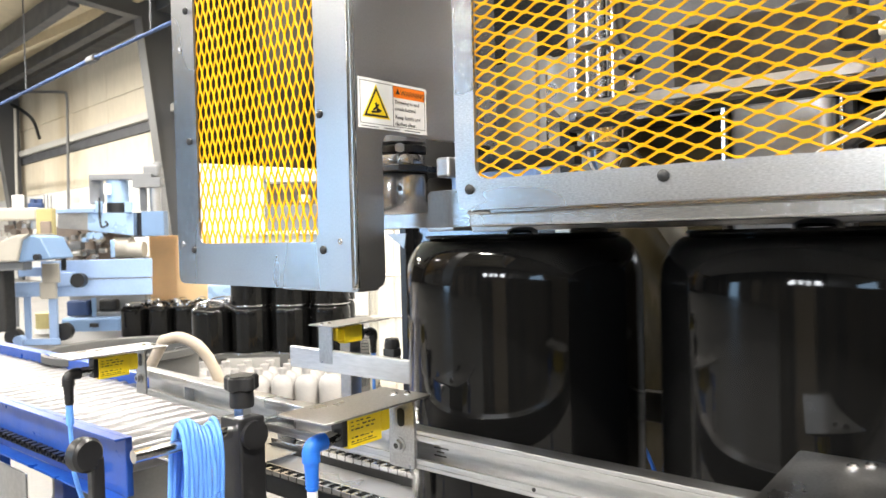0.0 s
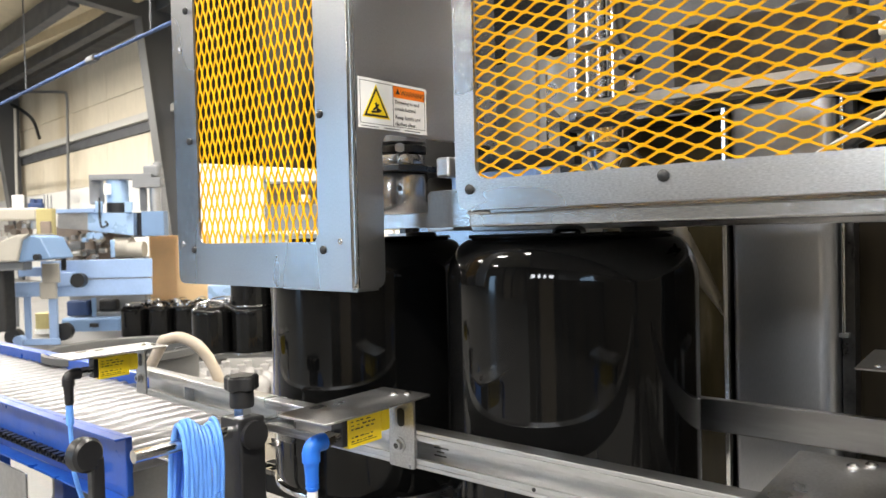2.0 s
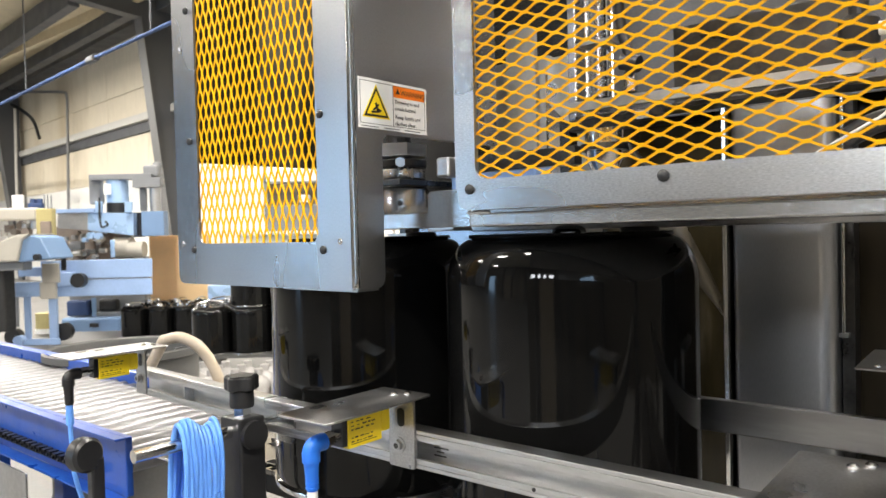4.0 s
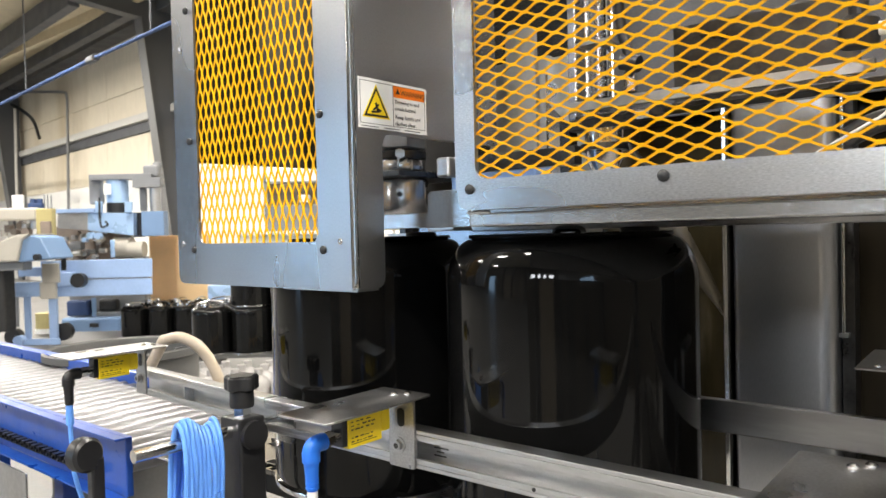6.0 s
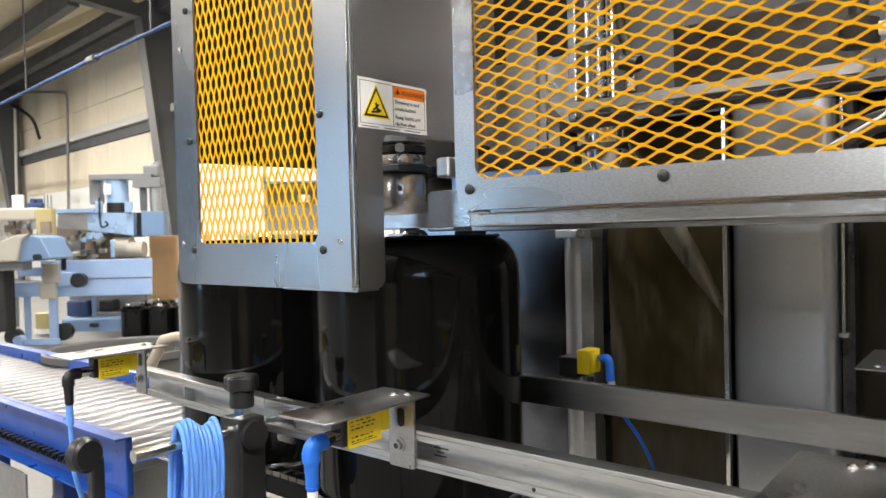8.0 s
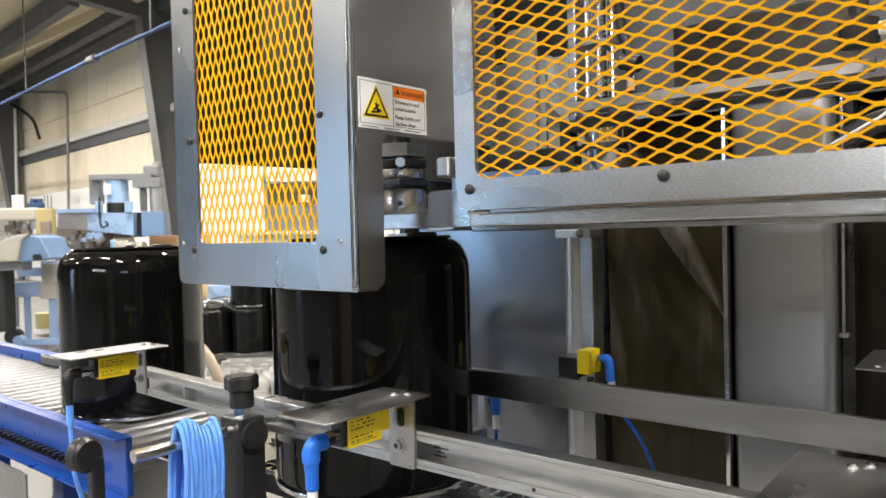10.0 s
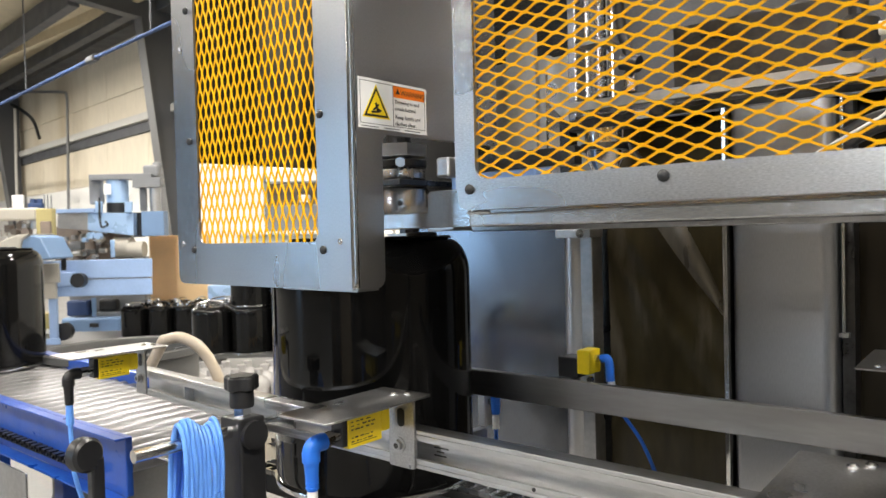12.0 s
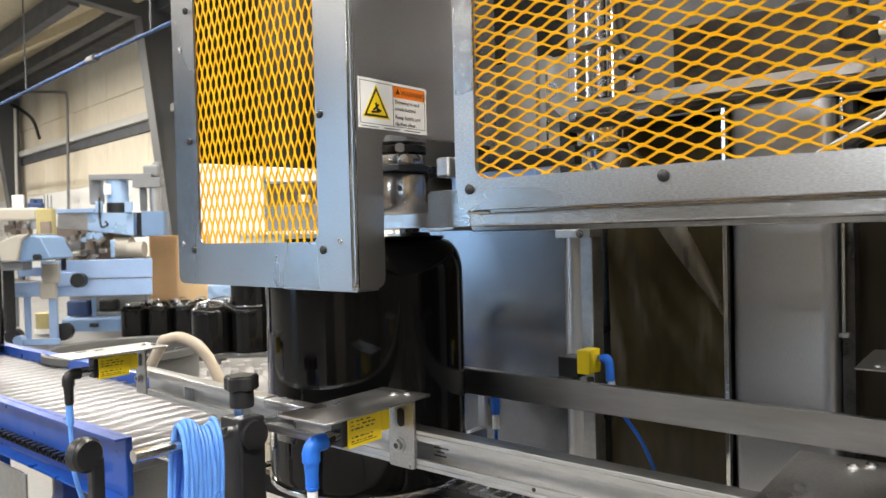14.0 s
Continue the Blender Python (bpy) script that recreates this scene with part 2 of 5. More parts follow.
# ---- the hall ----
def hall():
    fl = part("floor", box(-34, 14, -12.2, 12, -0.2, 0.0), CONCRETE)
    tagged(fl, "smooth grey concrete factory floor", "floor", kind="structure")
    # side wall, five degrees off the line of the conveyor
    wm = pose(-14.9, 8.1, 0, 0, 0, -5.08)
    w = thing("wall_north", "cream sheeted factory wall with a long girt", "wall", kind="structure")
    w.matrix_basis = wm
    part("liner", box(-18, 30, 0.06, 0.2, 0, 2.45), WALL_LOW, w, "white lower wall liner")
    for k in range(-9, 12):
        part("sheet", box(k * 2.3, k * 2.3 + 2.285, 0.04, 0.2, 2.46, 3.39), WHITE_WALL, w)
    part("rail", box(-18, 30, 0.055, 0.2, 3.40, 3.72), GIRDER, w)
    for k in range(-9, 12):
        part("sheet", box(k * 2.3, k * 2.3 + 2.285, 0.075, 0.2, 3.725, 4.39), WHITE_WALL, w)
        part("sheet", box(k * 2.3, k * 2.3 + 2.285, 0.06, 0.19, 4.4, 5.9), WHITE_WALL, w)
    part("girt", box(-18, 30, -0.12, 0.055, 3.62, 3.78, 0.01), GIRT, w)
    part("girt", box(-18, 30, -0.02, 0.05, 3.40, 3.60, 0.01), GIRDER, w)
    part("eave_strut", box(-18, 30, -0.35, 0.05, 5.55, 5.85, 0.01), GIRDER, w)
    for x0, x1, y0, y1, nm in ((-34, 14, -12.2, -12, "wall_south"), (4, 4.2, -12, 8, "wall_east"), (-34.2, -34, -12, 12, "wall_west")):
        if nm == "wall_south":
            o = thing(nm, "grey-brown factory wall with an open loading door", "wall", kind="structure")
            part("panel", box(-34, -13.75, y0, y1, 0, 8), WALL_DARK, o)
            part("panel", box(-13.75, -11.05, y0, y1, 4.2, 8), WALL_DARK, o)
            part("panel", box(-11.05, 14, y0, y1, 0, 3.6), WALL_DARK, o)
            part("panel", box(-11.05, 14, y0, y1, 4.9, 8), WALL_DARK, o)
            edge = -11.05
            for wx, half in ((-1.0, 0.40), (0.3, 0.25), (1.4, 0.25), (2.8, 0.45)):
                part("panel", box(edge, wx - half, y0, y1, 3.6, 4.9), WALL_DARK, o)
                area_lamp("window_daylight", pose(wx, y0 + 0.05, 4.25, 90, 0, 0), 2 * half - 0.04, 1.26, 300 * half, (0.92, 0.96, 1.0))
                edge = wx + half
            part("panel", box(edge, 14, y0, y1, 3.6, 4.9), WALL_DARK, o)
            # pale sheets added out of view as bright streaks for the reflections
            part("reflection_sheet", box(-7.4, -5.0, y1, y1 + 0.05, 0.0, 4.2), WALL_MID, o, "unseen pale brown sheet added to show in reflections")
            part("reflection_sheet", box(-3.6, -2.9, y1, y1 + 0.05, 0.0, 4.2), WALL_MID, o, "unseen pale brown sheet added to show in reflections")
        elif nm == "wall_east":
            o = thing(nm, "dark brown sheeted factory wall with an opening for added light", "wall", kind="structure")
            part("panel", box(x0, x1, y0, -4.9, 0, 8), DARK_BROWN, o)
            part("panel", box(x0, x1, -2.9, y1, 0, 8), DARK_BROWN, o)
            part("panel", box(x0, x1, -4.9, -2.9, 2.5, 8), DARK_BROWN, o)
            # blue lamp added in an invented opening to brighten the edge strip
            area_lamp("added_blue_light", pose(x0 + 0.1, -3.9, 1.25, 0, 90, 0), 2.4, 1.9, 110, (0.50, 0.73, 1.0))
        else:
            o = tagged(part(nm, box(x0, x1, y0, y1, 0, 8), WALL_DARK), "grey-brown sheeted factory wall", "wall", kind="structure")
    # low wall added out of view; its sheets streak the pail reflections
    pw = thing("reflection_wall", "unseen wall of dark sheets added for the pail reflections", "wall", kind="structure")
    x, k = -0.75, 2
    for wide in (0.30, 0.22, 0.62, 0.35, 0.25, 0.4, 0.7, 0.3, 0.9, 0.7):
        part("sheet", box(x, x + wide - 0.012, -2.06, -2.0, 0.0, 1.5), WALL_MID if k == 4 else (DARK_BROWN, NEAR_BLACK)[k % 2], pw)
        x, k = x + wide, k + 1
    # dark columns added out of view to break up reflections on the pails
    for x in (-20.5, -16.6, -8.2, -5.6, -2.4, 0.9):
        tagged(part("streak_column", box(x - 0.16, x + 0.16, -11.98, -11.5, 0, 7.6, 0.01), GIRDER), "unseen dark grey column added to streak the reflections", "column", kind="structure")
    # roof, rising from the eave towards the ridge
    bm = bmesh.new()
    def rz(y):
        return 5.75 + (8.0 - y) * 0.10
    box_into(bm, -34, 14, -12.2, 12, 0, 0.12)
    for v in bm.verts:
        v.co.z += rz(v.co.y)
    for k in range(9):
        y = 7.2 - k * 1.7
        box_into(bm, -34, 14, y - 0.06, y + 0.06, rz(y) - 0.2, rz(y) + 0.01)
    tagged(part("ceiling", bm, ROOF), "sloped roof with faced insulation and purlins", "ceiling", kind="structure")
    # main frames: tapered columns and rafters
    for x, y in ((-13.55, 8.0), (-23.5, 8.8), (-5.0, 7.2)):
        f = thing("steel_frame", "dark grey tapered steel column and rafter", "steel frame", "frames of the hall", "structure")
        web = [(y, 0), (y, 5.9), (y - 9, 6.9), (y - 9, 5.95), (y - 0.75, 5.35), (y - 0.12, 0)]
        part("web", outline(web, 0.02, "x", x), GIRDER, f)
        # column flange in a paler grey that imitates the light it catches
        part("flange", outline([(y - 0.13, 0), (y - 0.115, 0), (y - 0.745, 5.36), (y - 0.76, 5.35)], 0.26, "x", x - 0.13), GIRT_DARK, f)
        part("flange", outline([(y - 0.76, 5.335), (y - 0.76, 5.35), (y - 9, 5.96), (y - 9, 5.945)], 0.26, "x", x - 0.13), GIRDER, f)
    for d, h in ((-1.86, 0.42), (-0.85, 0.28)):
        o = tagged(part("roof_beam", box(-18, 1.35, d - 0.1, d + 0.1, 5.36, 5.36 + h, 0.01), GIRDER), "dark grey steel beam under the roof", "beam", kind="structure")
        o.matrix_basis = wm
    # pipes along the wall
    p = thing("conduit", "thin blue pipe hung along the hall under the roof", "pipe")
    part("pipe", rod((-30.0, 6.9, 4.0), (-15.4, 5.44, 3.73), 0.032, 10), PIPE_BLUE, p)
    part("pipe", rod((-15.4, 5.44, 3.73), (-10.03, 4.71, 3.56), 0.028, 10), PIPE_BLUE, p)
    part("pipe", rod((-10.03, 4.71, 3.56), (-3.0, 3.75, 3.28), 0.022, 10), PIPE_BLUE, p)
    part("coupling", rod((-10.2, 4.735, 3.565), (-9.9, 4.69, 3.555), 0.055, 12), GIRDER, p)
    for x, y, z in ((-13.5, 5.18, 3.67), (-8.0, 4.43, 3.48)):
        part("hanger", rod((x, y, z), (x, y, rz(y)), 0.012, 6), GIRDER, p)
    c = thing("electrical_conduit", "grey conduit bent down the factory wall", "conduit")
    part("pipe", tube([(-23.66, 8.73, 5.55), (-21.5, 8.54, 5.22), (-19.52, 8.36, 4.91), (-19.25, 8.34, 4.75), (-19.25, 8.34, 4.3), (-19.3, 8.34, 3.3), (-19.4, 8.34, 1.2)], 0.035, 8), GIRT_DARK, c, smooth=True)
    part("hanging_cable", tube([(-24.9, 8.72, 5.3), (-24.0, 8.64, 5.25), (-23.19, 8.59, 5.04), (-21.72, 8.46, 4.5), (-21.12, 8.40, 3.9)], 0.045, 8), BLACK, c, smooth=True)
    part("drop_pipe", rod((-24.0, 8.68, 5.0), (-24.2, 8.68, 1.0), 0.05, 8), GIRT_DARK, c)
    part("drop_pipe", rod((-23.3, 8.62, 5.0), (-23.45, 8.62, 1.0), 0.04, 8), GIRT, c)
    # hanging lamps; those at positive x are added to brighten label and cheek
    lamp = thing("ceiling_lamp", "long white fluorescent factory lamp", "lamp", "lamps under the roof")
    part("housing", box(-0.65, 0.65, -0.2, 0.2, 0.02, 0.1, 0.01), WHITE_PLASTIC, lamp)
    part("diffuser", box(-0.62, 0.62, -0.17, 0.17, 0.0, 0.018), LAMP_GLOW, lamp)
    part("hanger", rod((0, 0, 0.1), (0, 0, 1.2), 0.006, 6), GIRT, lamp)
    first = True
    for x, y, watts in ((-22, 3.4, 560), (-16.5, 3.4, 560), (-11, 3.4, 430), (-7.0, 3.0, 215), (-0.6, 3.2, 260), (2.4, 4.6, 300),
                        (-16, -3.0, 220), (-9.5, -3.0, 200), (-4.6, -3.0, 140), (-1.4, -2.4, 190), (-8.5, -7.5, 230), (1.8, -3.0, 260), (3.3, -0.4, 260)):
        z = rz(y) - 1.15
        if first:
            lamp.matrix_basis = pose(x, y, z)
            first = False
        else:
            copy_thing(lamp, pose(x, y, z))
        area_lamp("lamp_light", pose(x, y, z - 0.015), 1.25, 0.35, watts, (1.0, 0.945, 0.865))
    # daylight through the loading door
    area_lamp("door_daylight", pose(-12.4, -12.05, 2.1, 90, 0, 0), 2.6, 4.1, 235, (0.42, 0.68, 1.0))


hall()


# ---- the filling machine ----
def expanded(x0, x1, z0, z1, lw, sw, upright, w, y, tilt=0.0, clip=None):
    """Expanded metal: staggered diamonds, long way along x or, if upright, along z."""
    vs, fs = [], []
    ct, st = math.cos(tilt), math.sin(tilt)
    def quad_bar(p, q, wp, wq):
        if tilt:
            p, q = ((x0 + (c[0] - x0) * ct - (c[1] - z0) * st, z0 + (c[0] - x0) * st + (c[1] - z0) * ct) for c in (p, q))
        if clip and not all(clip[0] < c[0] < clip[1] and clip[2] < c[1] < clip[3] for c in (p, q)):
            return
        dx, dz = q[0] - p[0], q[1] - p[1]
        n = math.hypot(dx, dz)
        ax, az = -dz / n, dx / n
        i = len(vs)
        for (px, pz), ww in ((p, wp), (q, wq)):
            for s, yy in ((-1, 0.0004), (1, -0.0004)):
                for dy in (-0.0005, 0.0005):
                    vs.append((px + s * ax * ww / 2, y + yy + dy, pz + s * az * ww / 2))
        a, b, c, d, e, f, g, h = range(i, i + 8)
        fs.extend(((a, c, g, e), (b, f, h, d), (a, e, f, b), (c, d, h, g)))
    u0, u1, v0, v1 = (z0, z1, x0, x1) if upright else (x0, x1, z0, z1)
    nu, nv = int((u1 - u0) / (lw / 2)) + 1, int((v1 - v0) / (sw / 2)) + 1
    bond = lw * 0.10
    def put(u, v):
        return (v, u) if upright else (u, v)
    for i in range(nu):
        for j in range(nv):
            if (i + j) % 2:
                continue
            u, v = u0 + i * lw / 2, v0 + j * sw / 2
            quad_bar(put(u - bond, v), put(u + bond, v), w * 1.65, w * 1.65)
            for s in (-1, 1):
                if 0 <= j + s <= nv and i + 1 <= nu:
                    a, b = (u + bond * 0.8, v + s * w * 0.3), (u + lw / 2 - bond * 0.8, v + s * (sw / 2 - w * 0.3))
                    quad_bar(put(*a), put(*b), w, w)
    bm = bmesh.new()
    me = bpy.data.meshes.new("tmp")
    me.from_pydata(vs, [], fs)
    bm.from_mesh(me)
    bpy.data.meshes.remove(me)
    return bm


GY = 0.54


def guard_box():
    g = thing("mesh_guard", "brushed stainless guard box with yellow expanded mesh and warning label", "machine guard", "machine guards")
    x0, x1, z0, z1 = -0.921, -0.573, 1.04, 1.85
    part("front_plate", frame_plate(rounded(x0, x1, z0, z1, 0.012), rounded(-0.869, -0.632, 1.093, 1.78, 0.012), 0.003, GY), STEEL, g)
    # right cheek with a notch over the cylinder
    pts = [(GY + 0.003, 1.041), (0.572, 1.041)] + [(0.572 + 0.012 * math.sin(a), 1.053 - 0.012 * math.cos(a)) for a in (0.4, 0.8, 1.2)] + [(0.584, 1.055)]
    pts += [(0.584, 1.196), (0.5855, 1.203), (0.590, 1.2085), (0.598, 1.210), (0.80, 1.2115), (0.80, 1.85), (GY + 0.003, 1.85)]
    part("cheek", outline(pts, 0.003, "x", x1 - 0.003), STEEL, g)
    part("side_flange", box(x0, x0 + 0.003, GY + 0.003, 0.565, 1.045, 1.85), STEEL, g)
    part("corner_bend", rod((x1 - 0.0045, GY + 0.004, 1.043), (x1 - 0.0045, GY + 0.004, 1.85), 0.0048, 14), STEEL_BRIGHT, g)
    part("bottom_flange", box(-0.70, -0.575, GY + 0.003, 0.575, 1.0385, 1.0415), STEEL_DULL, g)
    part("mesh_panel", expanded(-0.885, -0.62, 1.08, 1.60, 0.0335, 0.0127, True, 0.00145, GY + 0.0055), YELLOW_MESH, g, "yellow painted expanded metal mesh")
    for x, z in ((-0.881, 1.085), (-0.624, 1.084), (-0.885, 1.228), (-0.624, 1.233), (-0.885, 1.40), (-0.624, 1.40)):
        bolt("screw", (x, GY, z), (0, -1, 0), 0.0048, 0.0035, BLACK, g)
    for x, z in ((-0.908, 1.092), (-0.596, 1.093), (-0.902, 1.351), (-0.596, 1.36)):
        bolt("rivet", (x, GY, z), (0, -1, 0), 0.0036, 0.0022, STEEL_BRIGHT, g)
    # black sheet added to give the dark void inside the box
    part("dark_void_sheet", box(-0.84, -0.61, 0.80, 0.803, 1.135, 1.85), RUBBER, g)
    return g


def warning_label(parent):
    """A sticker on the cheek of the guard box."""
    X = -0.573
    s = thing("warning_label", "white warning sticker with yellow triangle and orange heading", "label")
    y0, y1, z0, z1 = 0.549, 0.659, 1.2145, 1.2685
    part("backing", box(X, X + 0.0003, y0, y1, z0, z1), LABEL_WHITE, s)
    fr = bmesh.new()
    e = 0.003
    t = 0.0005
    for a in ((y0 + e, y1 - e, z0 + e + 0.002, z0 + e + 0.002 + t), (y0 + e, y1 - e, z1 - e - t, z1 - e), (y0 + e, y0 + e + t, z0 + e + 0.002, z1 - e),
              (y1 - e - t, y1 - e, z0 + e + 0.002, z1 - e), (0.6025, 0.603, z0 + e + 0.002, z1 - e)):
        box_into(fr, X + 0.0003, X + 0.0005, *a)
    part("border", fr, INK, s)
    part("heading_bar", box(X + 0.0003, X + 0.0006, 0.6035, y1 - e - t, 1.2525, z1 - e - t), LABEL_ORANGE, s, "orange heading bar")
    def tri(cy, cz, h, d, mtl, nm, base=0.0003):
        a = h / math.sqrt(3)
        return part(nm, outline([(cy - a, cz - h / 3), (cy + a, cz - h / 3), (cy, cz + 2 * h / 3)], d, "x", X + base), mtl, s)
    tri(0.576, 1.2385, 0.0365, 0.0003, LABEL_YELLOW, "triangle")
    tri(0.576, 1.2385, 0.0325, 0.0002, INK, "triangle", 0.0006)
    tri(0.576, 1.2385, 0.0255, 0.0002, LABEL_YELLOW, "triangle", 0.0008)
    pic = bmesh.new()
    for a, b in (((0.568, 1.2325), (0.580, 1.2335)), ((0.571, 1.2345), (0.579, 1.241)), ((0.5745, 1.243), (0.5775, 1.2335)), ((0.5765, 1.2365), (0.5825, 1.2345))):
        rod_into(pic, (X + 0.0010, *a), (X + 0.0010, *b), 0.0012, 6)
    part("pictogram", pic, INK, s)
    ROT = Matrix(((0, 0, 1, 0), (1, 0, 0, 0), (0, 1, 0, 0), (0, 0, 0, 1)))
    def put(text, y, z, size):
        words(text, Matrix.Translation((X + 0.0007, y, z)) @ ROT, size, s)
    tri(0.6105, 1.2585, 0.0062, 0.0002, INK, "triangle", 0.0006)
    put("WARNING", 0.6148, 1.2555, 0.0086)
    for i, ln in enumerate(("Drawing in and", "crush hazard.", "Keep hands and", "clothes clear.")):
        put(ln, 0.6055, 1.2455 - i * 0.0074 - (0.002 if i > 1 else 0), 0.0066)
    bars = bmesh.new()
    for k in range(3):
        box_into(bars, X + 0.0003, X + 0.0005, y0 + 0.004 + k * 0.034, y0 + 0.030 + k * 0.034, z0 + 0.0018, z0 + 0.0026)
    part("fine_print", bars, INK, s)
    return s


def guard_door():
    g = thing("mesh_guard", "wide stainless guard frame with yellow expanded mesh", "machine guard", "machine guards")
    x0, x1, z0, z1 = -0.441, 0.62, 1.12, 1.85
    n = rounded(x0, x1, z0, z1, 0.010)
    # lower corner cut slightly inwards
    n = [(p[0] + 0.009 * max(0, (1.317 - p[1]) / 0.2) if p[0] < -0.4 else p[0], p[1]) for p in n]
    part("front_plate", frame_plate(n, rounded(-0.412, 0.58, 1.1475, 1.80, 0.012), 0.003, GY), STEEL_H, g)
    part("bottom_flange", box(-0.42, x1, GY + 0.003, 0.575, 1.1205, 1.1235), STEEL_DULL, g)
    part("side_flange", box(-0.4375, -0.4345, GY + 0.003, 0.575, 1.14, 1.85), STEEL, g)
    part("mesh_panel", expanded(-0.2165 - 22 * 0.0295, 0.66, 1.1782 - 12 * 0.0123 - 22 * 0.00093, 1.86, 0.02946, 0.01227, False, 0.00175, GY + 0.0055, math.atan2(0.00093, 0.02945), (-0.434, 0.605, 1.127, 1.83)), YELLOW_MESH, g, "yellow painted expanded metal mesh")
    for x, z in ((-0.4185, 1.139), (-0.232, 1.139), (-0.04, 1.139), (0.15, 1.139)):
        bolt("screw", (x, GY, z), (0, -1, 0), 0.0048, 0.0035, BLACK, g)
    return g


def top_frame():
    f = thing("filling_machine", "stainless filling machine with beam over the pails", "machine")
    pts = [(-0.70, 1.1055), (0.75, 1.1045), (0.75, 1.146), (-0.536, 1.146), (-0.541, 1.142), (-0.541, 1.1225), (-0.70, 1.1225)]
    part("plate", outline(pts, 0.008, "y", 0.62, 0.0008), STEEL_H, f)
    part("lip", box(-0.425, 0.75, GY + 0.006, 0.619, 1.1045, 1.117, 0.002), STEEL_H, f)
    part("deck", box(-0.72, 0.75, 0.629, 0.92, 1.108, 1.116, 0.001), STEEL_DULL, f)
    part("rear_beam", box(-0.72, 0.75, 0.93, 0.96, 1.10, 1.15, 0.002), STEEL_DULL, f)
    part("weld_seam", tube([(-0.426, 0.5475, 1.1175), (-0.424, 0.547, 1.1182), (-0.422, 0.5475, 1.1172), (-0.412, 0.547, 1.1182), (-0.402, 0.5475, 1.1175)], 0.0022, 8), STEEL_H, f, smooth=True)
    # legs and side uprights that carry it
    for x in (0.62,):
        part("leg", box(x, x + 0.06, 0.63, 0.69, 0.0, 1.104, 0.003), STEEL, f)
        part("leg", box(x, x + 0.06, 1.17, 1.23, 0.0, 1.9, 0.003), STEEL, f)
    part("upright", box(-0.84, -0.78, 0.961, 1.02, 1.102, 1.9, 0.003), STEEL_DULL, f)
    part("block", box(-0.553, -0.533, 0.65, 0.672, 1.163, 1.186, 0.003), STEEL, f)
    part("crossbar", box(-0.47, -0.135, 0.80, 0.808, 1.243, 1.2545), STEEL_DULL, f)
    part("crossbar_top", box(-0.47, 0.75, 0.826, 0.87, 1.236, 1.242, 0.001), STEEL_DARK, f)
    part("plate_upright", outline(rounded(-0.612, -0.562, 1.15, 1.385, 0.012), 0.006, "y", 0.88), PLATE_GREY, f)
    part("plate_upright", outline(rounded(-0.648, -0.541, 1.12, 1.342, 0.006), 0.006, "y", 0.888), PLATE_GREY, f)
    part("plate_edge", box(-0.541, -0.537, 0.872, 0.90, 1.12, 1.312), STEEL_BRIGHT, f)
    part("channel", box(-0.56, -0.40, 0.70, 0.716, 1.170, 1.190, 0.001), STEEL_DARK, f)
    part("valve_block", box(-0.60, -0.472, 0.735, 0.775, 1.146, 1.188, 0.003), BLUE_GREY_STEEL, f)
    # filling head: clear cylinder between plates, with rods, hoses and fittings
    part("gusset", outline([(-0.53, 1.33), (-0.50, 1.33), (-0.49, 1.27), (-0.485, 1.255), (-0.47, 1.248), (-0.47, 1.24), (-0.50, 1.24), (-0.53, 1.27)], 0.006, "y", 0.86), STEEL_DULL, f)
    part("clear_cylinder", rod((-0.447, 0.85, 1.265), (-0.447, 0.85, 1.45), 0.0125, 24), GLASS, f, "clear plastic cylinder")
    part("piston_rod", rod((-0.447, 0.85, 1.262), (-0.447, 0.85, 1.46), 0.004, 12), STEEL_BRIGHT, f)
    for dx in (-0.018, 0.018):
        part("tie_rod", rod((-0.447 + dx, 0.85, 1.262), (-0.447 + dx, 0.85, 1.46), 0.0028, 10), STEEL_BRIGHT, f)
    for z in (1.33, 1.395):
        part("cylinder_band", box(-0.470, -0.424, 0.832, 0.868, z, z + 0.004), STEEL_DULL, f)
    part("guide_plate", box(-0.488, -0.475, 0.84, 0.87, 1.24, 1.40, 0.002), STEEL, f)
    part("hose", tube([(-0.412, 0.82, 1.46), (-0.407, 0.82, 1.40), (-0.402, 0.82, 1.34), (-0.392, 0.82, 1.30), (-0.394, 0.825, 1.275)], 0.0065, 10), BLACK, f, smooth=True)
    part("fitting", rod((-0.402, 0.82, 1.298), (-0.380, 0.82, 1.292), 0.010, 14), BLACK, f, smooth=True)
    part("fitting", rod((-0.394, 0.825, 1.262), (-0.394, 0.825, 1.285), 0.0085, 6), STEEL_BRIGHT, f)
    part("nozzle_plate", box(-0.475, -0.395, 0.815, 0.85, 1.222, 1.236, 0.002), STEEL_DARK, f)
    part("nozzle", lathe([(0, 1.15), (0.010, 1.15), (0.012, 1.16), (0.022, 1.185), (0.024, 1.222), (0, 1.222)], 24), STEEL_BRIGHT, f, smooth=True).location = (-0.435, 0.835, 0)
    part("nozzle_collar", rod((-0.435, 0.835, 1.196), (-0.435, 0.835, 1.204), 0.030, 24), STEEL_DARK, f)
    part("clevis", tube([(-0.41, 0.825, 1.225), (-0.39, 0.82, 1.233), (-0.372, 0.82, 1.232), (-0.352, 0.82, 1.238)], 0.007, 10), BLACK, f, smooth=True)
    part("clevis_pin", rod((-0.380, 0.810, 1.232), (-0.362, 0.810, 1.232), 0.006, 12), STEEL_BRIGHT, f)
    part("tube_line", tube([(-0.41, 0.84, 1.21), (-0.39, 0.845, 1.18), (-0.37, 0.85, 1.165), (-0.34, 0.85, 1.15)], 0.0035, 8), BLACK, f, smooth=True)
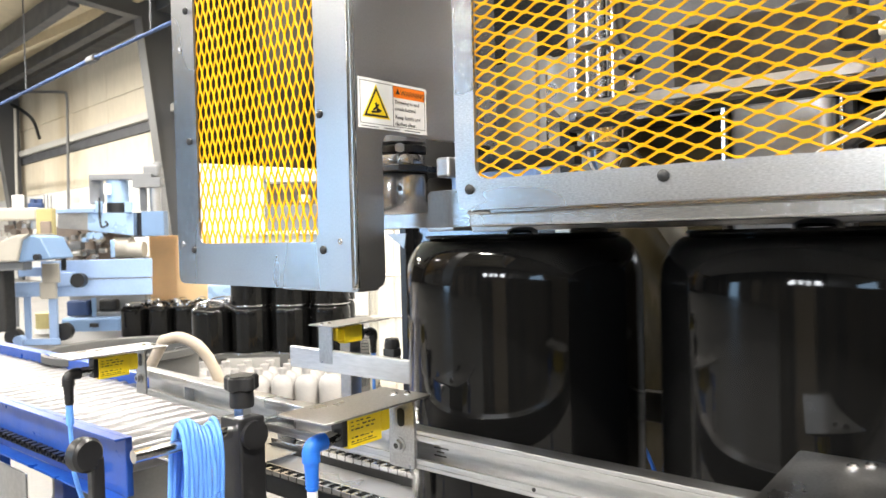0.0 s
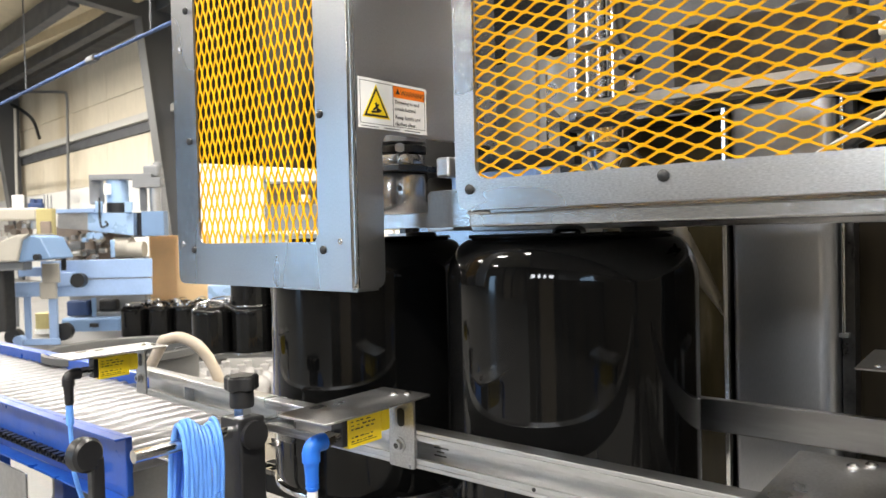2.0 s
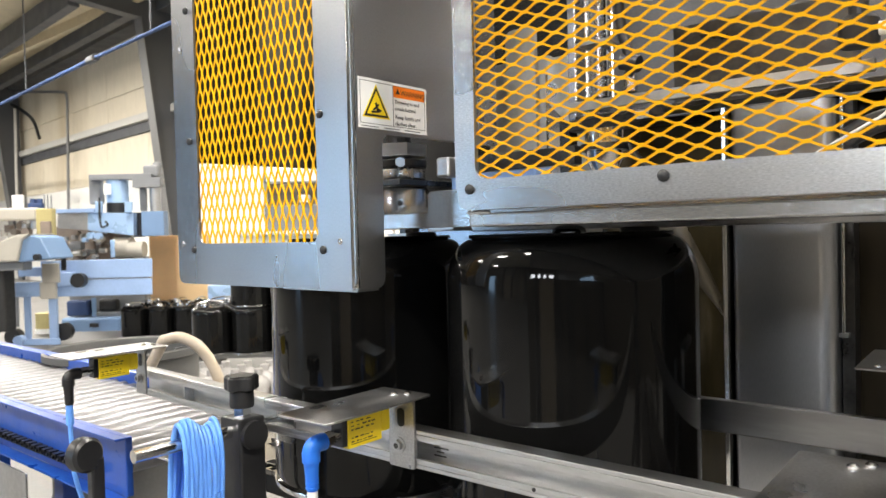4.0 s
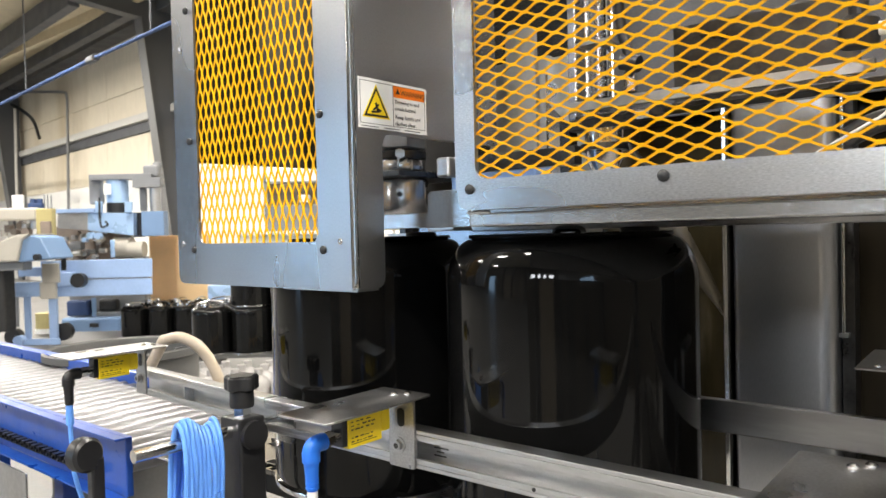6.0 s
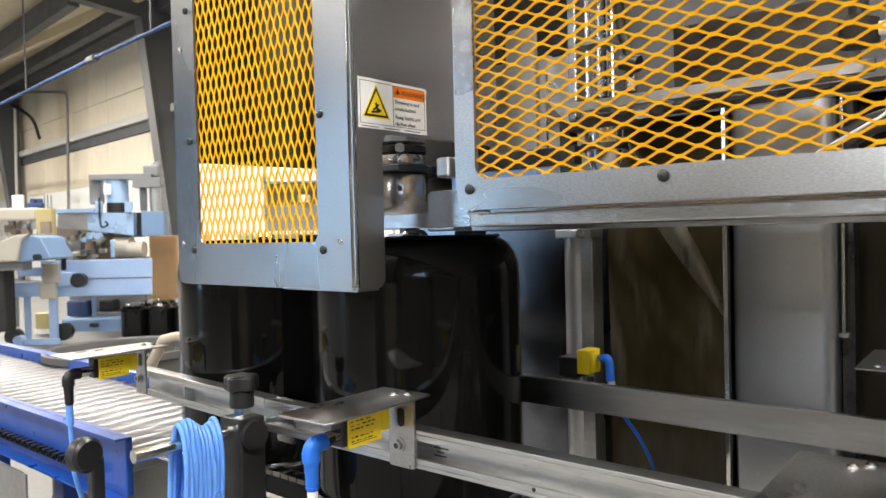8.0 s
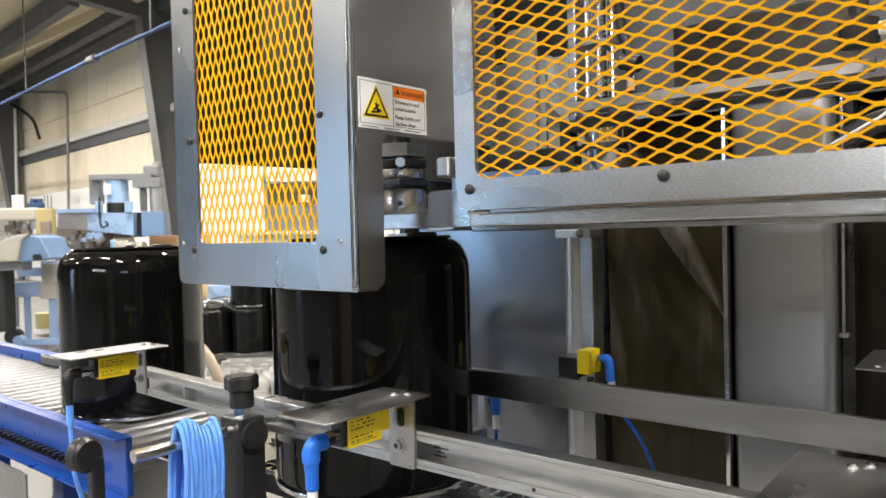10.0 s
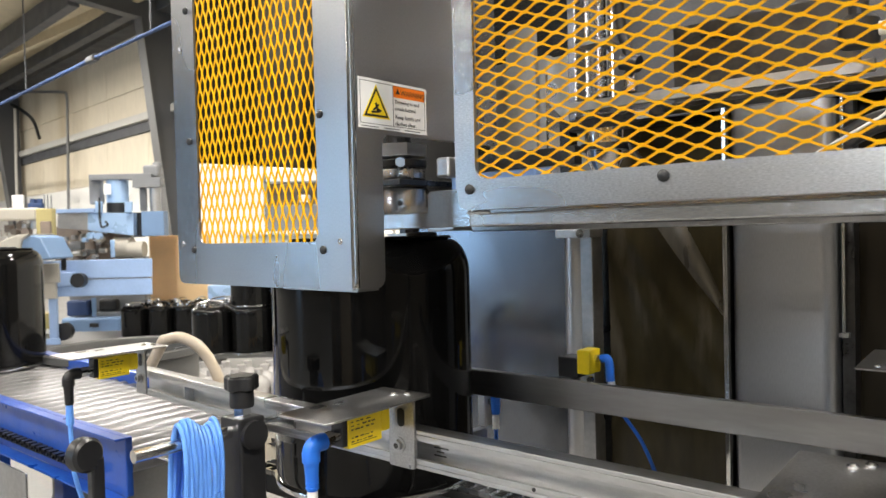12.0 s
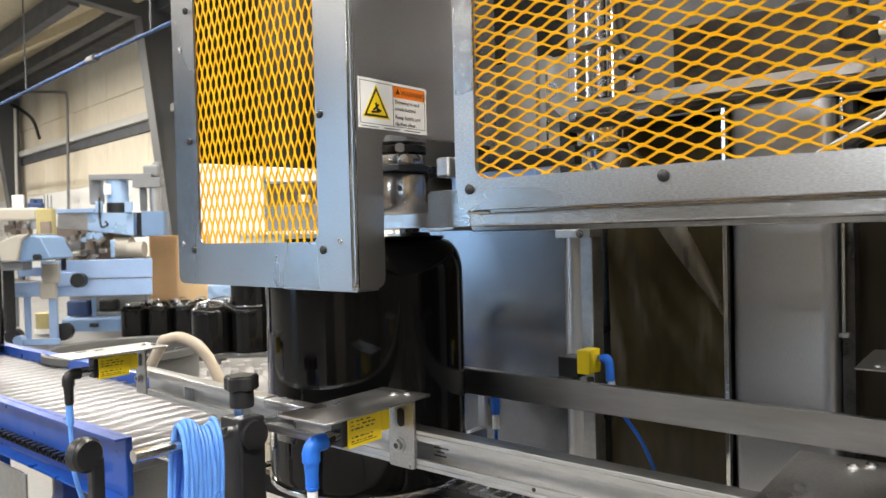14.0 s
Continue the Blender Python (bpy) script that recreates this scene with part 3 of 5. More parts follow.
    part("hose_clamp", rod((-0.405, 0.82, 1.385), (-0.360, 0.815, 1.372), 0.011, 14), WHITE_PLASTIC, f)
    part("pinch_hose", tube([(-0.39, 0.83, 1.42), (-0.375, 0.825, 1.385), (-0.345, 0.82, 1.37), (-0.31, 0.82, 1.40), (-0.29, 0.82, 1.45)], 0.008, 10), BLACK, f, smooth=True)
    part("knob", lathe([(0, 0), (0.014, 0), (0.016, 0.004), (0.016, 0.022), (0.012, 0.026), (0, 0.026)], 24), BLACK, f, smooth=True).matrix_basis = pose(-0.133, 0.72, 1.25)
    part("knob_stem", rod((-0.133, 0.72, 1.276), (-0.133, 0.72, 1.34), 0.008, 14), BLACK, f)
    part("knob_tip", rod((-0.117, 0.715, 1.262), (-0.108, 0.715, 1.262), 0.006, 12), WHITE_PLASTIC, f)
    part("air_line", tube([(-0.10, 0.74, 1.24), (-0.115, 0.75, 1.20), (-0.135, 0.75, 1.186), (-0.16, 0.76, 1.175), (-0.19, 0.79, 1.165)], 0.0014, 8), WHITE_PLASTIC, f, smooth=True)
    part("bellows", tube([(-0.10, 0.77, 1.195), (-0.13, 0.77, 1.19), (-0.155, 0.775, 1.178)], 0.010, 12), BLACK, f, smooth=True)
    part("bracket_plate", box(-0.36, -0.16, 0.872, 0.876, 1.243, 1.34, 0.001), STEEL_DARK, f)
    return f


def clamp():
    c = thing("lift_cylinder", "machined steel cylinder clamp with dark collar and plate", "cylinder")
    part("barrel", lathe([(0, -0.0195), (0.036, -0.0195), (0.037, -0.018), (0.037, 0.030), (0.0352, 0.0335), (0, 0.0335)], 48), CHROME, c, "polished steel barrel", smooth=True)
    part("hole", rod((0.0258, -0.0275, 0.013), (0.0245, -0.026, 0.013), 0.0034, 14), INK, c)
    part("plate", box(-0.042, 0.043, -0.046, 0.095, 0.034, 0.0415, 0.0012), STEEL_DARK, c, "dark flat plate")
    part("ring", lathe([(0, 0.0425), (0.0325, 0.0425), (0.0335, 0.044), (0.0335, 0.0555), (0.0315, 0.058), (0, 0.058)], 40), CHROME, c, "polished steel ring", smooth=True)
    part("collar", lathe([(0, 0.0585), (0.0345, 0.0585), (0.0355, 0.060), (0.0355, 0.0675), (0.033, 0.069), (0, 0.069)], 40), STEEL_DARK, c, smooth=True)
    part("set_screw", rod((0.0235, -0.0235, 0.0635), (0.0292, -0.0292, 0.0635), 0.0066, 6), STEEL_DULL, c, "bright hex screw head")
    part("nut", rod((0, 0, 0.0725), (0, 0, 0.0885), 0.036, 6), STEEL_DULL, c, "large hex nut")
    part("stem", rod((0, 0, 0.069), (0, 0, 0.16), 0.016, 20), STEEL_DARK, c)
    return c


def guide_rail(name, a, b, label, mtl=ALU):
    """A slotted channel rail from a to b, its open face towards the aisle."""
    a, b = Vector(a), Vector(b)
    n = (b - a).length
    g = thing(name, label, "guide rail", "guide rails")
    g.matrix_basis = Matrix.Translation(a) @ pose(0, 0, 0, 0, 0, math.degrees(math.atan2(b.y - a.y, b.x - a.x)))
    # back web, two lips, two flanges
    bm = bmesh.new()
    box_into(bm, 0, n, 0.0185, 0.021, -0.0405, -0.0005)
    part("web", bm, mtl, g)
    part("end_plate", box(min(0.245, n * 0.4), min(0.248, n * 0.4 + 0.003), 0.003, 0.0183, -0.0363, -0.0047), mtl, g)
    bars = bmesh.new()
    for k in range(5):
        box_into(bars, 0.272 + (k % 2) * 0.004, 0.286 + (k % 3) * 0.003, 0.0182, 0.0184, -0.013 - k * 0.0042, -0.0115 - k * 0.0042)
    part("print", bars, STEEL_DARK, g, "illegible stamped print")
    for x in (0.41, 0.52, 0.66):
        if x < n:
            part("slot", rod((x, -0.0003, -0.0335), (x, 0.0012, -0.0335), 0.0022, 10), INK, g)
    for z0, z1 in ((-0.0045, 0.0), (-0.041, -0.0365)):
        part("flange", box(0, n, 0.0, 0.021, z0, z1, 0.0008), mtl, g)
    for z0, z1 in ((-0.0115, -0.0047), (-0.0363, -0.0305)):
        part("lip", box(0, n, 0.0, 0.0025, z0, z1, 0.0006), mtl, g)
    return g


def sensor(at, turn, plug=None, foot=(-0.003, 0.033), bare=False, label="stainless plate over a yellow photo sensor on the rail"):
    """A bracket bolted to the rail, with a cover plate that reaches out over a sensor and its plug."""
    s = thing("photo_sensor", label, "sensor", "photo sensors")
    s.matrix_basis = pose(*at, 0, 0, turn)
    pm, cm = plug or (BLUE_PLASTIC, WHITE_PLASTIC)
    part("cover_plate", outline(rounded(-0.036, 0.036, -0.150, 0.003, 0.004), 0.0022, "z", 0.0, 0.0004), WORN, s, "dull stainless cover plate")
    x0, x1 = foot
    xm = (x0 + x1) / 2
    part("bracket", outline(rounded(x0, x1, -0.074, -0.0004, 0.003), 0.003, "y", -0.0245), WORN, s)
    part("slot", outline(rounded(xm - 0.005, xm + 0.005, -0.030, -0.010, 0.0045), 0.0006, "y", -0.0250), INK, s)
    bolt("bolt", (xm - 0.003, -0.0245, -0.050), (0, -1, 0), 0.0062, 0.006, STEEL_DULL, s, hexed=True)
    part("bolt_socket", rod((xm - 0.003, -0.0303, -0.050), (xm - 0.003, -0.0307, -0.050), 0.0032, 12), STEEL_DARK, s)
    for k, y in ((0.004, -0.022), (0.014, -0.012)):
        bolt("screw", (k, y, 0.0022), (0, 0, 1), 0.0042, 0.0033, STEEL_BRIGHT, s)
    if bare:
        return s
    x0, x1, y0, y1, z0, z1 = -0.008, 0.011, -0.098, -0.050, -0.038, -0.006
    body = part("sensor_body", box(x0, x1, y0, y1, z0, z1, 0.0012), YELLOW_SENSOR, s, "yellow sensor body")
    bars = bmesh.new()
    random.seed(4)
    for k in range(6):
        z = z1 - 0.006 - k * 0.0040
        y = y0 + 0.004
        while y < y1 - 0.014 and k not in (3,):
            w = random.uniform(0.002, 0.007)
            box_into(bars, x1, x1 + 0.0002, y, y + w, z, z + random.choice((0.0009, 0.0014)))
            y += w + random.uniform(0.0012, 0.005)
    box_into(bars, x1, x1 + 0.0002, y0 + 0.004, y1 - 0.008, z0 + 0.004, z0 + 0.0047)
    part("print", bars, INK, body, "illegible black print")
    part("lens_cap", box(x0 + 0.002, x1 - 0.002, y1, y1 + 0.016, z0 + 0.006, z1 - 0.001, 0.003), YELLOW_SENSOR, s)
    part("socket", box(x0 + 0.001, x1 - 0.001, y0 - 0.007, y0, z0 + 0.003, z1 - 0.001, 0.001), BLACK, s)
    yc, xc = y0 - 0.007, 0.002
    zc = -0.023
    part("thread", rod((xc, yc, zc), (xc, yc - 0.008, zc - 0.001), 0.0065, 20), STEEL_BRIGHT, s)
    part("union_nut", rod((xc, yc - 0.008, zc - 0.001), (xc, yc - 0.019, zc - 0.002), 0.0074, 12), STEEL_BRIGHT, s)
    elbow = tube([(xc, yc - 0.018, zc - 0.002), (xc, yc - 0.026, zc - 0.002), (xc, yc - 0.033, zc - 0.005), (xc, yc - 0.035, zc - 0.013)], 0.0086, 18)
    rod_into(elbow, (xc, yc - 0.0345, zc - 0.018), (xc, yc - 0.0345, zc - 0.008), 0.0088, 18)
    part("plug_elbow", elbow, pm, s, smooth=True)
    plug_bm = rod((xc, yc - 0.034, zc - 0.046), (xc, yc - 0.0345, zc - 0.017), 0.0054, 16, 0.0074)
    for k in range(3):
        rod_into(plug_bm, (xc, yc - 0.034, zc - 0.044 + k * 0.004), (xc, yc - 0.034, zc - 0.042 + k * 0.004), 0.0066, 16)
    part("plug", plug_bm, pm, s, smooth=True)
    part("sleeve", rod((xc, yc - 0.034, zc - 0.075), (xc, yc - 0.034, zc - 0.046), 0.0056, 16, 0.0050), cm, s, smooth=True)
    part("cable", tube([(xc, yc - 0.034, zc - 0.074), (xc, yc - 0.033, zc - 0.10), (xc, yc - 0.030, zc - 0.15), (xc + 0.01, yc - 0.01, zc - 0.24)], 0.0034, 10), BLUE_CABLE, s, smooth=True)
    return s


def enclosure():
    """Back side of the machine: sheets, posts and a tinted panel."""
    e = thing("machine_enclosure", "stainless and dark tinted back panels of the machine", "machine enclosure")
    Y = 1.25
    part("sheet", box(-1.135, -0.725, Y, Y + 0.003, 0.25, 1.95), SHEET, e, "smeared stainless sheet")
    part("round_post", rod((-0.700, Y - 0.03, 0.05), (-0.700, Y - 0.03, 1.085), 0.0195, 24), STEEL, e, smooth=True)
    part("post", box(-0.686, -0.659, Y - 0.04, Y - 0.001, 0.0, 1.95, 0.002), STEEL_DULL, e)
    part("post_cap", box(-0.725, -0.652, Y - 0.06, Y - 0.01, 1.084, 1.10, 0.002), STEEL_DULL, e)
    bolt("bolt", (-0.672, Y - 0.06, 1.092), (0, -1, 0), 0.006, 0.006, STEEL_BRIGHT, e, hexed=True)
    part("corner_post", box(-1.155, -1.136, Y - 0.025, Y + 0.03, 0.0, 1.95, 0.002), STEEL_DARK, e)
    part("gusset", outline([(-1.19, 1.10), (-1.13, 1.10), (-1.137, 1.066)], 0.004, "y", Y - 0.03), STEEL_DULL, e)
    part("backing", box(-1.13, 0.72, Y + 0.032, Y + 0.036, 0.1, 1.95), STEEL_DARK, e)
    sheet = bmesh.new()
    nx, nz = 60, 120
    def fold(x, z):
        d = (x + 0.50) * 0.78 + (z - 1.02) * 0.62
        c = (x + 0.62) * 0.70 + (z - 0.98) * 0.5
        return 0.0028 * math.exp(-(d / 0.011) ** 2) + 0.0035 * math.exp(-((d + 0.05) / 0.02) ** 2) + 0.003 * math.exp(-((c - 0.02) / 0.016) ** 2) + 0.0015 * math.sin(x * 31 + 2.2 * math.sin(z * 7))
    grid = [[sheet.verts.new((-0.655 + 0.24 * a / nx, Y + 0.016 - fold(-0.655 + 0.24 * a / nx, 0.6 + 0.68 * b / nz), 0.6 + 0.68 * b / nz)) for a in range(nx + 1)] for b in range(nz + 1)]
    for b in range(nz):
        for a in range(nx):
            sheet.faces.new((grid[b][a], grid[b][a + 1], grid[b + 1][a + 1], grid[b + 1][a]))
    rim = bmesh.ops.extrude_face_region(sheet, geom=list(sheet.faces))
    bmesh.ops.translate(sheet, verts=[v for v in rim["geom"] if isinstance(v, bmesh.types.BMVert)], vec=(0, 0.004, 0))
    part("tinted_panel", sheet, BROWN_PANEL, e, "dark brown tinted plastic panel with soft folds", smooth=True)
    part("tinted_panel", box(-0.30, 0.70, Y + 0.02, Y + 0.026, 0.2, 1.95), SMOKE_PANEL, e, "very dark smoked plastic panel")
    part("edge_strip", box(-0.0032, 0.0032, -0.002, 0.002, 0.0, 1.30, 0.0006, pose(-0.4150, 1.197, 0, 0, 0, 30)), STEEL_BRIGHT, e, "bright polished edge strip")
    part("edge_web", box(-0.4185, -0.409, 1.201, 1.26, 0.0, 1.30), STEEL_DARK, e)
    shape = [(-0.406, 1.26), (-0.406, 1.212)] + [(-0.394 - 0.012 * math.cos(a), 1.212 - 0.012 * math.sin(a)) for a in (0.3, 0.6, 0.9, 1.2, 1.57)]
    shape += [(-0.280 + 0.024 * math.sin(a), 1.224 - 0.024 * math.cos(a)) for a in (0.0, 0.26, 0.52, 0.79, 1.05, 1.31, 1.57)] + [(-0.256, 1.26)]
    part("column", outline(shape, 1.285, "z", 0.0), COLUMN, e, "wide brushed stainless column with rounded edge", smooth=True)
    # dark strip put in as the shade of the gap beside the column
    part("gap_shade_strip", box(-0.254, -0.236, 1.228, 1.262, 0.0, 1.95, 0.001), STEEL_DARK, e)
    part("rod", rod((-0.2495, 1.22, 0.929), (-0.2495, 1.22, 1.30), 0.0030, 12), STEEL_BRIGHT, e, smooth=True)
    part("rod_clip", box(-0.256, -0.243, 1.216, 1.228, 0.930, 0.936), STEEL_DULL, e)
    bm = outline([(0.715, 1.236), (1.35, 1.243), (1.35, 1.95), (0.715, 1.95)], 0.004, "x", -1.2)
    part("end_panel", bm, BROWN_PANEL, e, "dark end panel over the outfeed")
    part("upper_panel", box(-0.62, 0.70, 1.215, 1.221, 1.287, 1.95), DARK_PANEL, e, "dark grey upper panel")
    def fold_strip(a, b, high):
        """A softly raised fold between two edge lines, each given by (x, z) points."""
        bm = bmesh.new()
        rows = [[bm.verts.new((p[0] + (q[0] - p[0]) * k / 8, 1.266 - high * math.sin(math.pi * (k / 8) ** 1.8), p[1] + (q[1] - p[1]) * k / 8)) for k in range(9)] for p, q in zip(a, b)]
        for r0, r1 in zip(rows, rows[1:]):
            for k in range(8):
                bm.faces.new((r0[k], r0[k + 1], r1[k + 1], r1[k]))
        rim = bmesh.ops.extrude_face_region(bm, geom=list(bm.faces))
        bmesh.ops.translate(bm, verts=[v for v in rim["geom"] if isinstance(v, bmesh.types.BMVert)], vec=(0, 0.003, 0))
        part("panel_fold", bm, BROWN_FOLD, e, "fold of the plastic panel, paler to imitate a light streak", smooth=True)
    # fold whose pale colour paints the diagonal highlight
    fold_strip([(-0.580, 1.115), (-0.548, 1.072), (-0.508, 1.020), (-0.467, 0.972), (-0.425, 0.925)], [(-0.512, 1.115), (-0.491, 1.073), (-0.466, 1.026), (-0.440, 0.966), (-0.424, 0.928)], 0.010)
    for x in (-1.2, 0.70):
        part("top_bar", box(x - 0.02, x + 0.02, 0.715, 1.29, 1.95, 1.98, 0.002), STEEL_DULL, e)
    part("top_bar", box(-1.18, 0.68, 1.25, 1.29, 1.95, 1.98, 0.002), STEEL_DULL, e)
    return e


def back_sensor():
    s = thing("photo_sensor", "yellow photo sensor in black bracket with blue plug", "sensor", "photo sensors")
    s.location = (-0.587, 1.05, 0.885)
    part("bracket", box(-0.040, -0.004, -0.02, 0.02, -0.022, 0.010, 0.002), BLACK, s)
    part("sensor_body", box(-0.004, 0.018, -0.022, 0.016, -0.014, 0.024, 0.002), YELLOW_SENSOR, s)
    part("bolt", rod((0.02, -0.02, -0.02), (0.02, -0.026, -0.02), 0.005, 12), STEEL_BRIGHT, s)
    part("thread", rod((0.018, 0, 0.010), (0.03, 0, 0.010), 0.006, 14), STEEL_BRIGHT, s)
    part("plug", tube([(0.028, 0, 0.010), (0.037, 0, 0.011), (0.041, 0, 0.004), (0.042, 0, -0.012), (0.043, 0, -0.024)], 0.0068, 12), BLUE_PLASTIC, s, smooth=True)
    part("sleeve", rod((0.043, 0, -0.022), (0.050, 0, -0.044), 0.0055, 12), WHITE_PLASTIC, s)
    part("cable", tube([(0.050, 0, -0.043), (0.06, 0.0, -0.07), (0.085, 0.02, -0.12), (0.11, 0.03, -0.19), (0.13, 0.03, -0.26)], 0.003, 8), BLUE_PLASTIC, s, smooth=True)
    part("foot", box(-0.03, -0.01, -0.108, 0.0, -0.030, -0.022, 0.001), STEEL_DULL, s)
    return s


def chain_conveyor():
    c = thing("chain_conveyor", "stainless pail conveyor bed with two running chains", "conveyor")
    part("bed", box(-1.06, 0.75, 0.71, 0.775, 0.728, 0.735, 0.001), STEEL, c)
    part("bed", box(-1.06, 0.75, 0.82, 0.90, 0.728, 0.735, 0.001), STEEL, c)
    part("side_frame", box(-1.06, 0.75, 0.62, 0.628, 0.62, 0.735, 0.001), STEEL_DULL, c)
    part("side_frame", box(-1.06, 0.75, 0.905, 0.913, 0.62, 0.735, 0.001), STEEL_DULL, c)
    part("transfer_plate", box(-1.215, -1.065, 0.63, 0.915, 0.7340, 0.7395, 0.001), STEEL_BRIGHT, c, "bright steel transfer plate")
    for y0, y1 in ((0.712, 0.775), (0.815, 0.88)):
        part("wear_plate", box(-1.058, -0.975, y0, y1, 0.7355, 0.742, 0.001), STEEL_BRIGHT, c, "bright steel wear plate")
    for y in (0.685, 0.797):
        part("track", box(-1.06, 0.75, y - 0.012, y + 0.012, 0.715, 0.742, 0.001), RUBBER, c)
        link = bmesh.new()
        k = 0
        x = -1.06
        while x < 0.74:
            for d in (-0.011, 0.0085):
                box_into(link, x, x + 0.0165, y + d, y + d + 0.0025, 0.7425, 0.7495)
            box_into(link, x + 0.012, x + 0.019, y - 0.0085, y + 0.0085, 0.7425, 0.7475)
            x += 0.019
        tagged(part("chain", link, STEEL_BRIGHT, c, "steel roller chain"), kind="stuff")
    for x in (-1.0, -0.3, 0.5):
        for y in (0.63, 0.87):
            part("leg", box(x, x + 0.04, y, y + 0.04, 0.0, 0.62, 0.002), STEEL_DULL, c)
        part("brace", box(x, x + 0.04, 0.67, 0.87, 0.30, 0.34, 0.002), STEEL_DULL, c)
    return c


gb = guard_box()
warning_label(gb)
guard_door()
top_frame()
lift = clamp()
lift.location = (-0.657, 0.70, 1.125)
guide_rail("guide_rail", (-0.79, 0.577, 0.891), (0.70, 0.577, 0.891), "slotted aluminium guide rail along the pail line")
guide_rail("guide_rail", (-1.16, 0.600, 0.891), (-0.795, 0.580, 0.891), "slotted aluminium guide rail along the rollers")
fr = thing("guide_rail", "flat dull stainless guide rail behind the pails", "guide rail", "guide rails")
part("bar", box(-1.185, 0.70, 0.93, 0.942, 0.84, 0.881, 0.0015), ALU, fr)
for x in (-1.1, 0.0, 0.6):
    part("standoff", rod((x, 0.94, 0.86), (x, 1.0, 0.86), 0.008, 12), STEEL_BRIGHT, fr)
    part("post", box(x - 0.015, x + 0.015, 1.0, 1.03, 0.62, 0.89, 0.002), STEEL_DULL, fr)
sensor((-0.561, 0.598, 0.923), 1.0)
sensor((-1.121, 0.611, 0.930), 1.0, plug=(BLACK, BLUE_CABLE), foot=(-0.018, 0.010))
sensor((-0.118, 0.598, 0.926), 2.0)
sensor((-1.06, 0.908, 0.930), 182.0, plug=(BLACK, BLUE_CABLE))
sensor((-0.150, 0.960, 0.930), 182.0, foot=(-0.037, -0.004), bare=True)
enclosure()
kn = thing("locking_handle", "black star handle on the rear guide rail", "handle")
part("grip", lathe([(0, 0.012), (0.013, 0.012), (0.015, 0.016), (0.012, 0.030), (0, 0.032)], 20), BLACK, kn, smooth=True)
part("base", box(-0.014, 0.014, -0.010, 0.010, -0.002, 0.012, 0.002), BLACK, kn)
kn.location = (-0.935, 0.965, 0.880)
part("arm", box(-0.012, 0.012, -0.024, 0.010, -0.020, -0.003, 0.001), STEEL_DULL, kn)
lp = thing("cable_plug", "blue cable plug with white sleeve on silver block", "plug")
lp.location = (-0.768, 1.05, 0.80)
part("block", box(-0.030, -0.014, -0.012, 0.012, -0.045, 0.012, 0.002), STEEL, lp)
part("plug", rod((0, 0, -0.022), (0, 0, 0.010), 0.0075, 14, 0.009), BLUE_PLASTIC, lp, smooth=True)
part("sleeve", rod((0, 0, -0.048), (0, 0, -0.022), 0.006, 14), WHITE_PLASTIC, lp, smooth=True)
part("cable", rod((0, 0, -0.14), (0, 0, -0.048), 0.0035, 10), BLUE_PLASTIC, lp, smooth=True)
part("stem", box(-0.014, 0.0, -0.004, 0.004, -0.006, 0.004), STEEL_DULL, lp)
part("stand", box(-0.030, -0.014, -0.137, -0.008, -0.068, -0.046, 0.001), STEEL_DULL, lp)
back_sensor()
chain_conveyor()


# ---- the roller conveyor ----
def roller_conveyor():
    c = thing("roller_conveyor", "blue roller conveyor with shiny steel rollers", "conveyor")
    x0, x1 = -4.2, -1.185
    for y0, y1 in ((0.588, 0.600), (0.898, 0.910)):
        part("side_rail", box(x0, x1, y0, y1, 0.675, 0.775, 0.002), BLUE_PAINT, c, "blue painted side rail")
        o = -1 if y0 < 0.7 else 1
        yy = y0 if o < 0 else y1
        part("top_flange", box(x0, x1, min(yy, yy + o * 0.018), max(yy, yy + o * 0.018), 0.771, 0.7752, 0.001), BLUE_PAINT, c)
    part("lower_flange", box(x0, x1, 0.56, 0.588, 0.672, 0.676, 0.001), BLUE_PAINT, c)
    roller = lathe([(0, 0), (0.0205, 0), (0.0215, 0.002), (0.0215, 0.290), (0.0205, 0.292), (0, 0.292)], 20)
    first = part("roller", roller, ZINC, c, smooth=True)
    n = 0
    x = x1 - 0.026
    while x > x0 + 0.02:
        ob = first if n == 0 else new("roller", first.data)
        ob.parent = c
        ob.matrix_basis = pose(x, 0.604, 0.7285, -90, 0, 0)
        n += 1
        x -= 0.0485
    # drive chain along the near rail
    link = bmesh.new()
    x = x1 - 0.10
    while x > x0:
        box_into(link, x, x + 0.014, 0.570, 0.586, 0.700, 0.712, None, 0.0)
        rod_into(link, (x + 0.007, 0.566, 0.706), (x + 0.007, 0.588, 0.706), 0.004, 6)
        x -= 0.024
    tagged(part("drive_chain", link, STEEL_DARK, c, "dark drive chain"), kind="stuff")
    part("chain_guard", box(x0, -1.42, 0.520, 0.524, 0.56, 0.688, 0.001), STEEL_DULL, c)
    for x in (-1.5, -2.6, -3.8):
        for y in (0.60, 0.866):
            part("leg", box(x, x + 0.04, y, y + 0.03, 0.037, 0.675, 0.002), BLUE_PAINT, c)
        part("brace", box(x, x + 0.04, 0.63, 0.866, 0.28, 0.32, 0.002), BLUE_PAINT, c)
    size = 1.035
    c.matrix_basis = Matrix.Translation((0, 0, EYE_Z * (1 - size))) @ Matrix.Scale(size, 4)
    return c


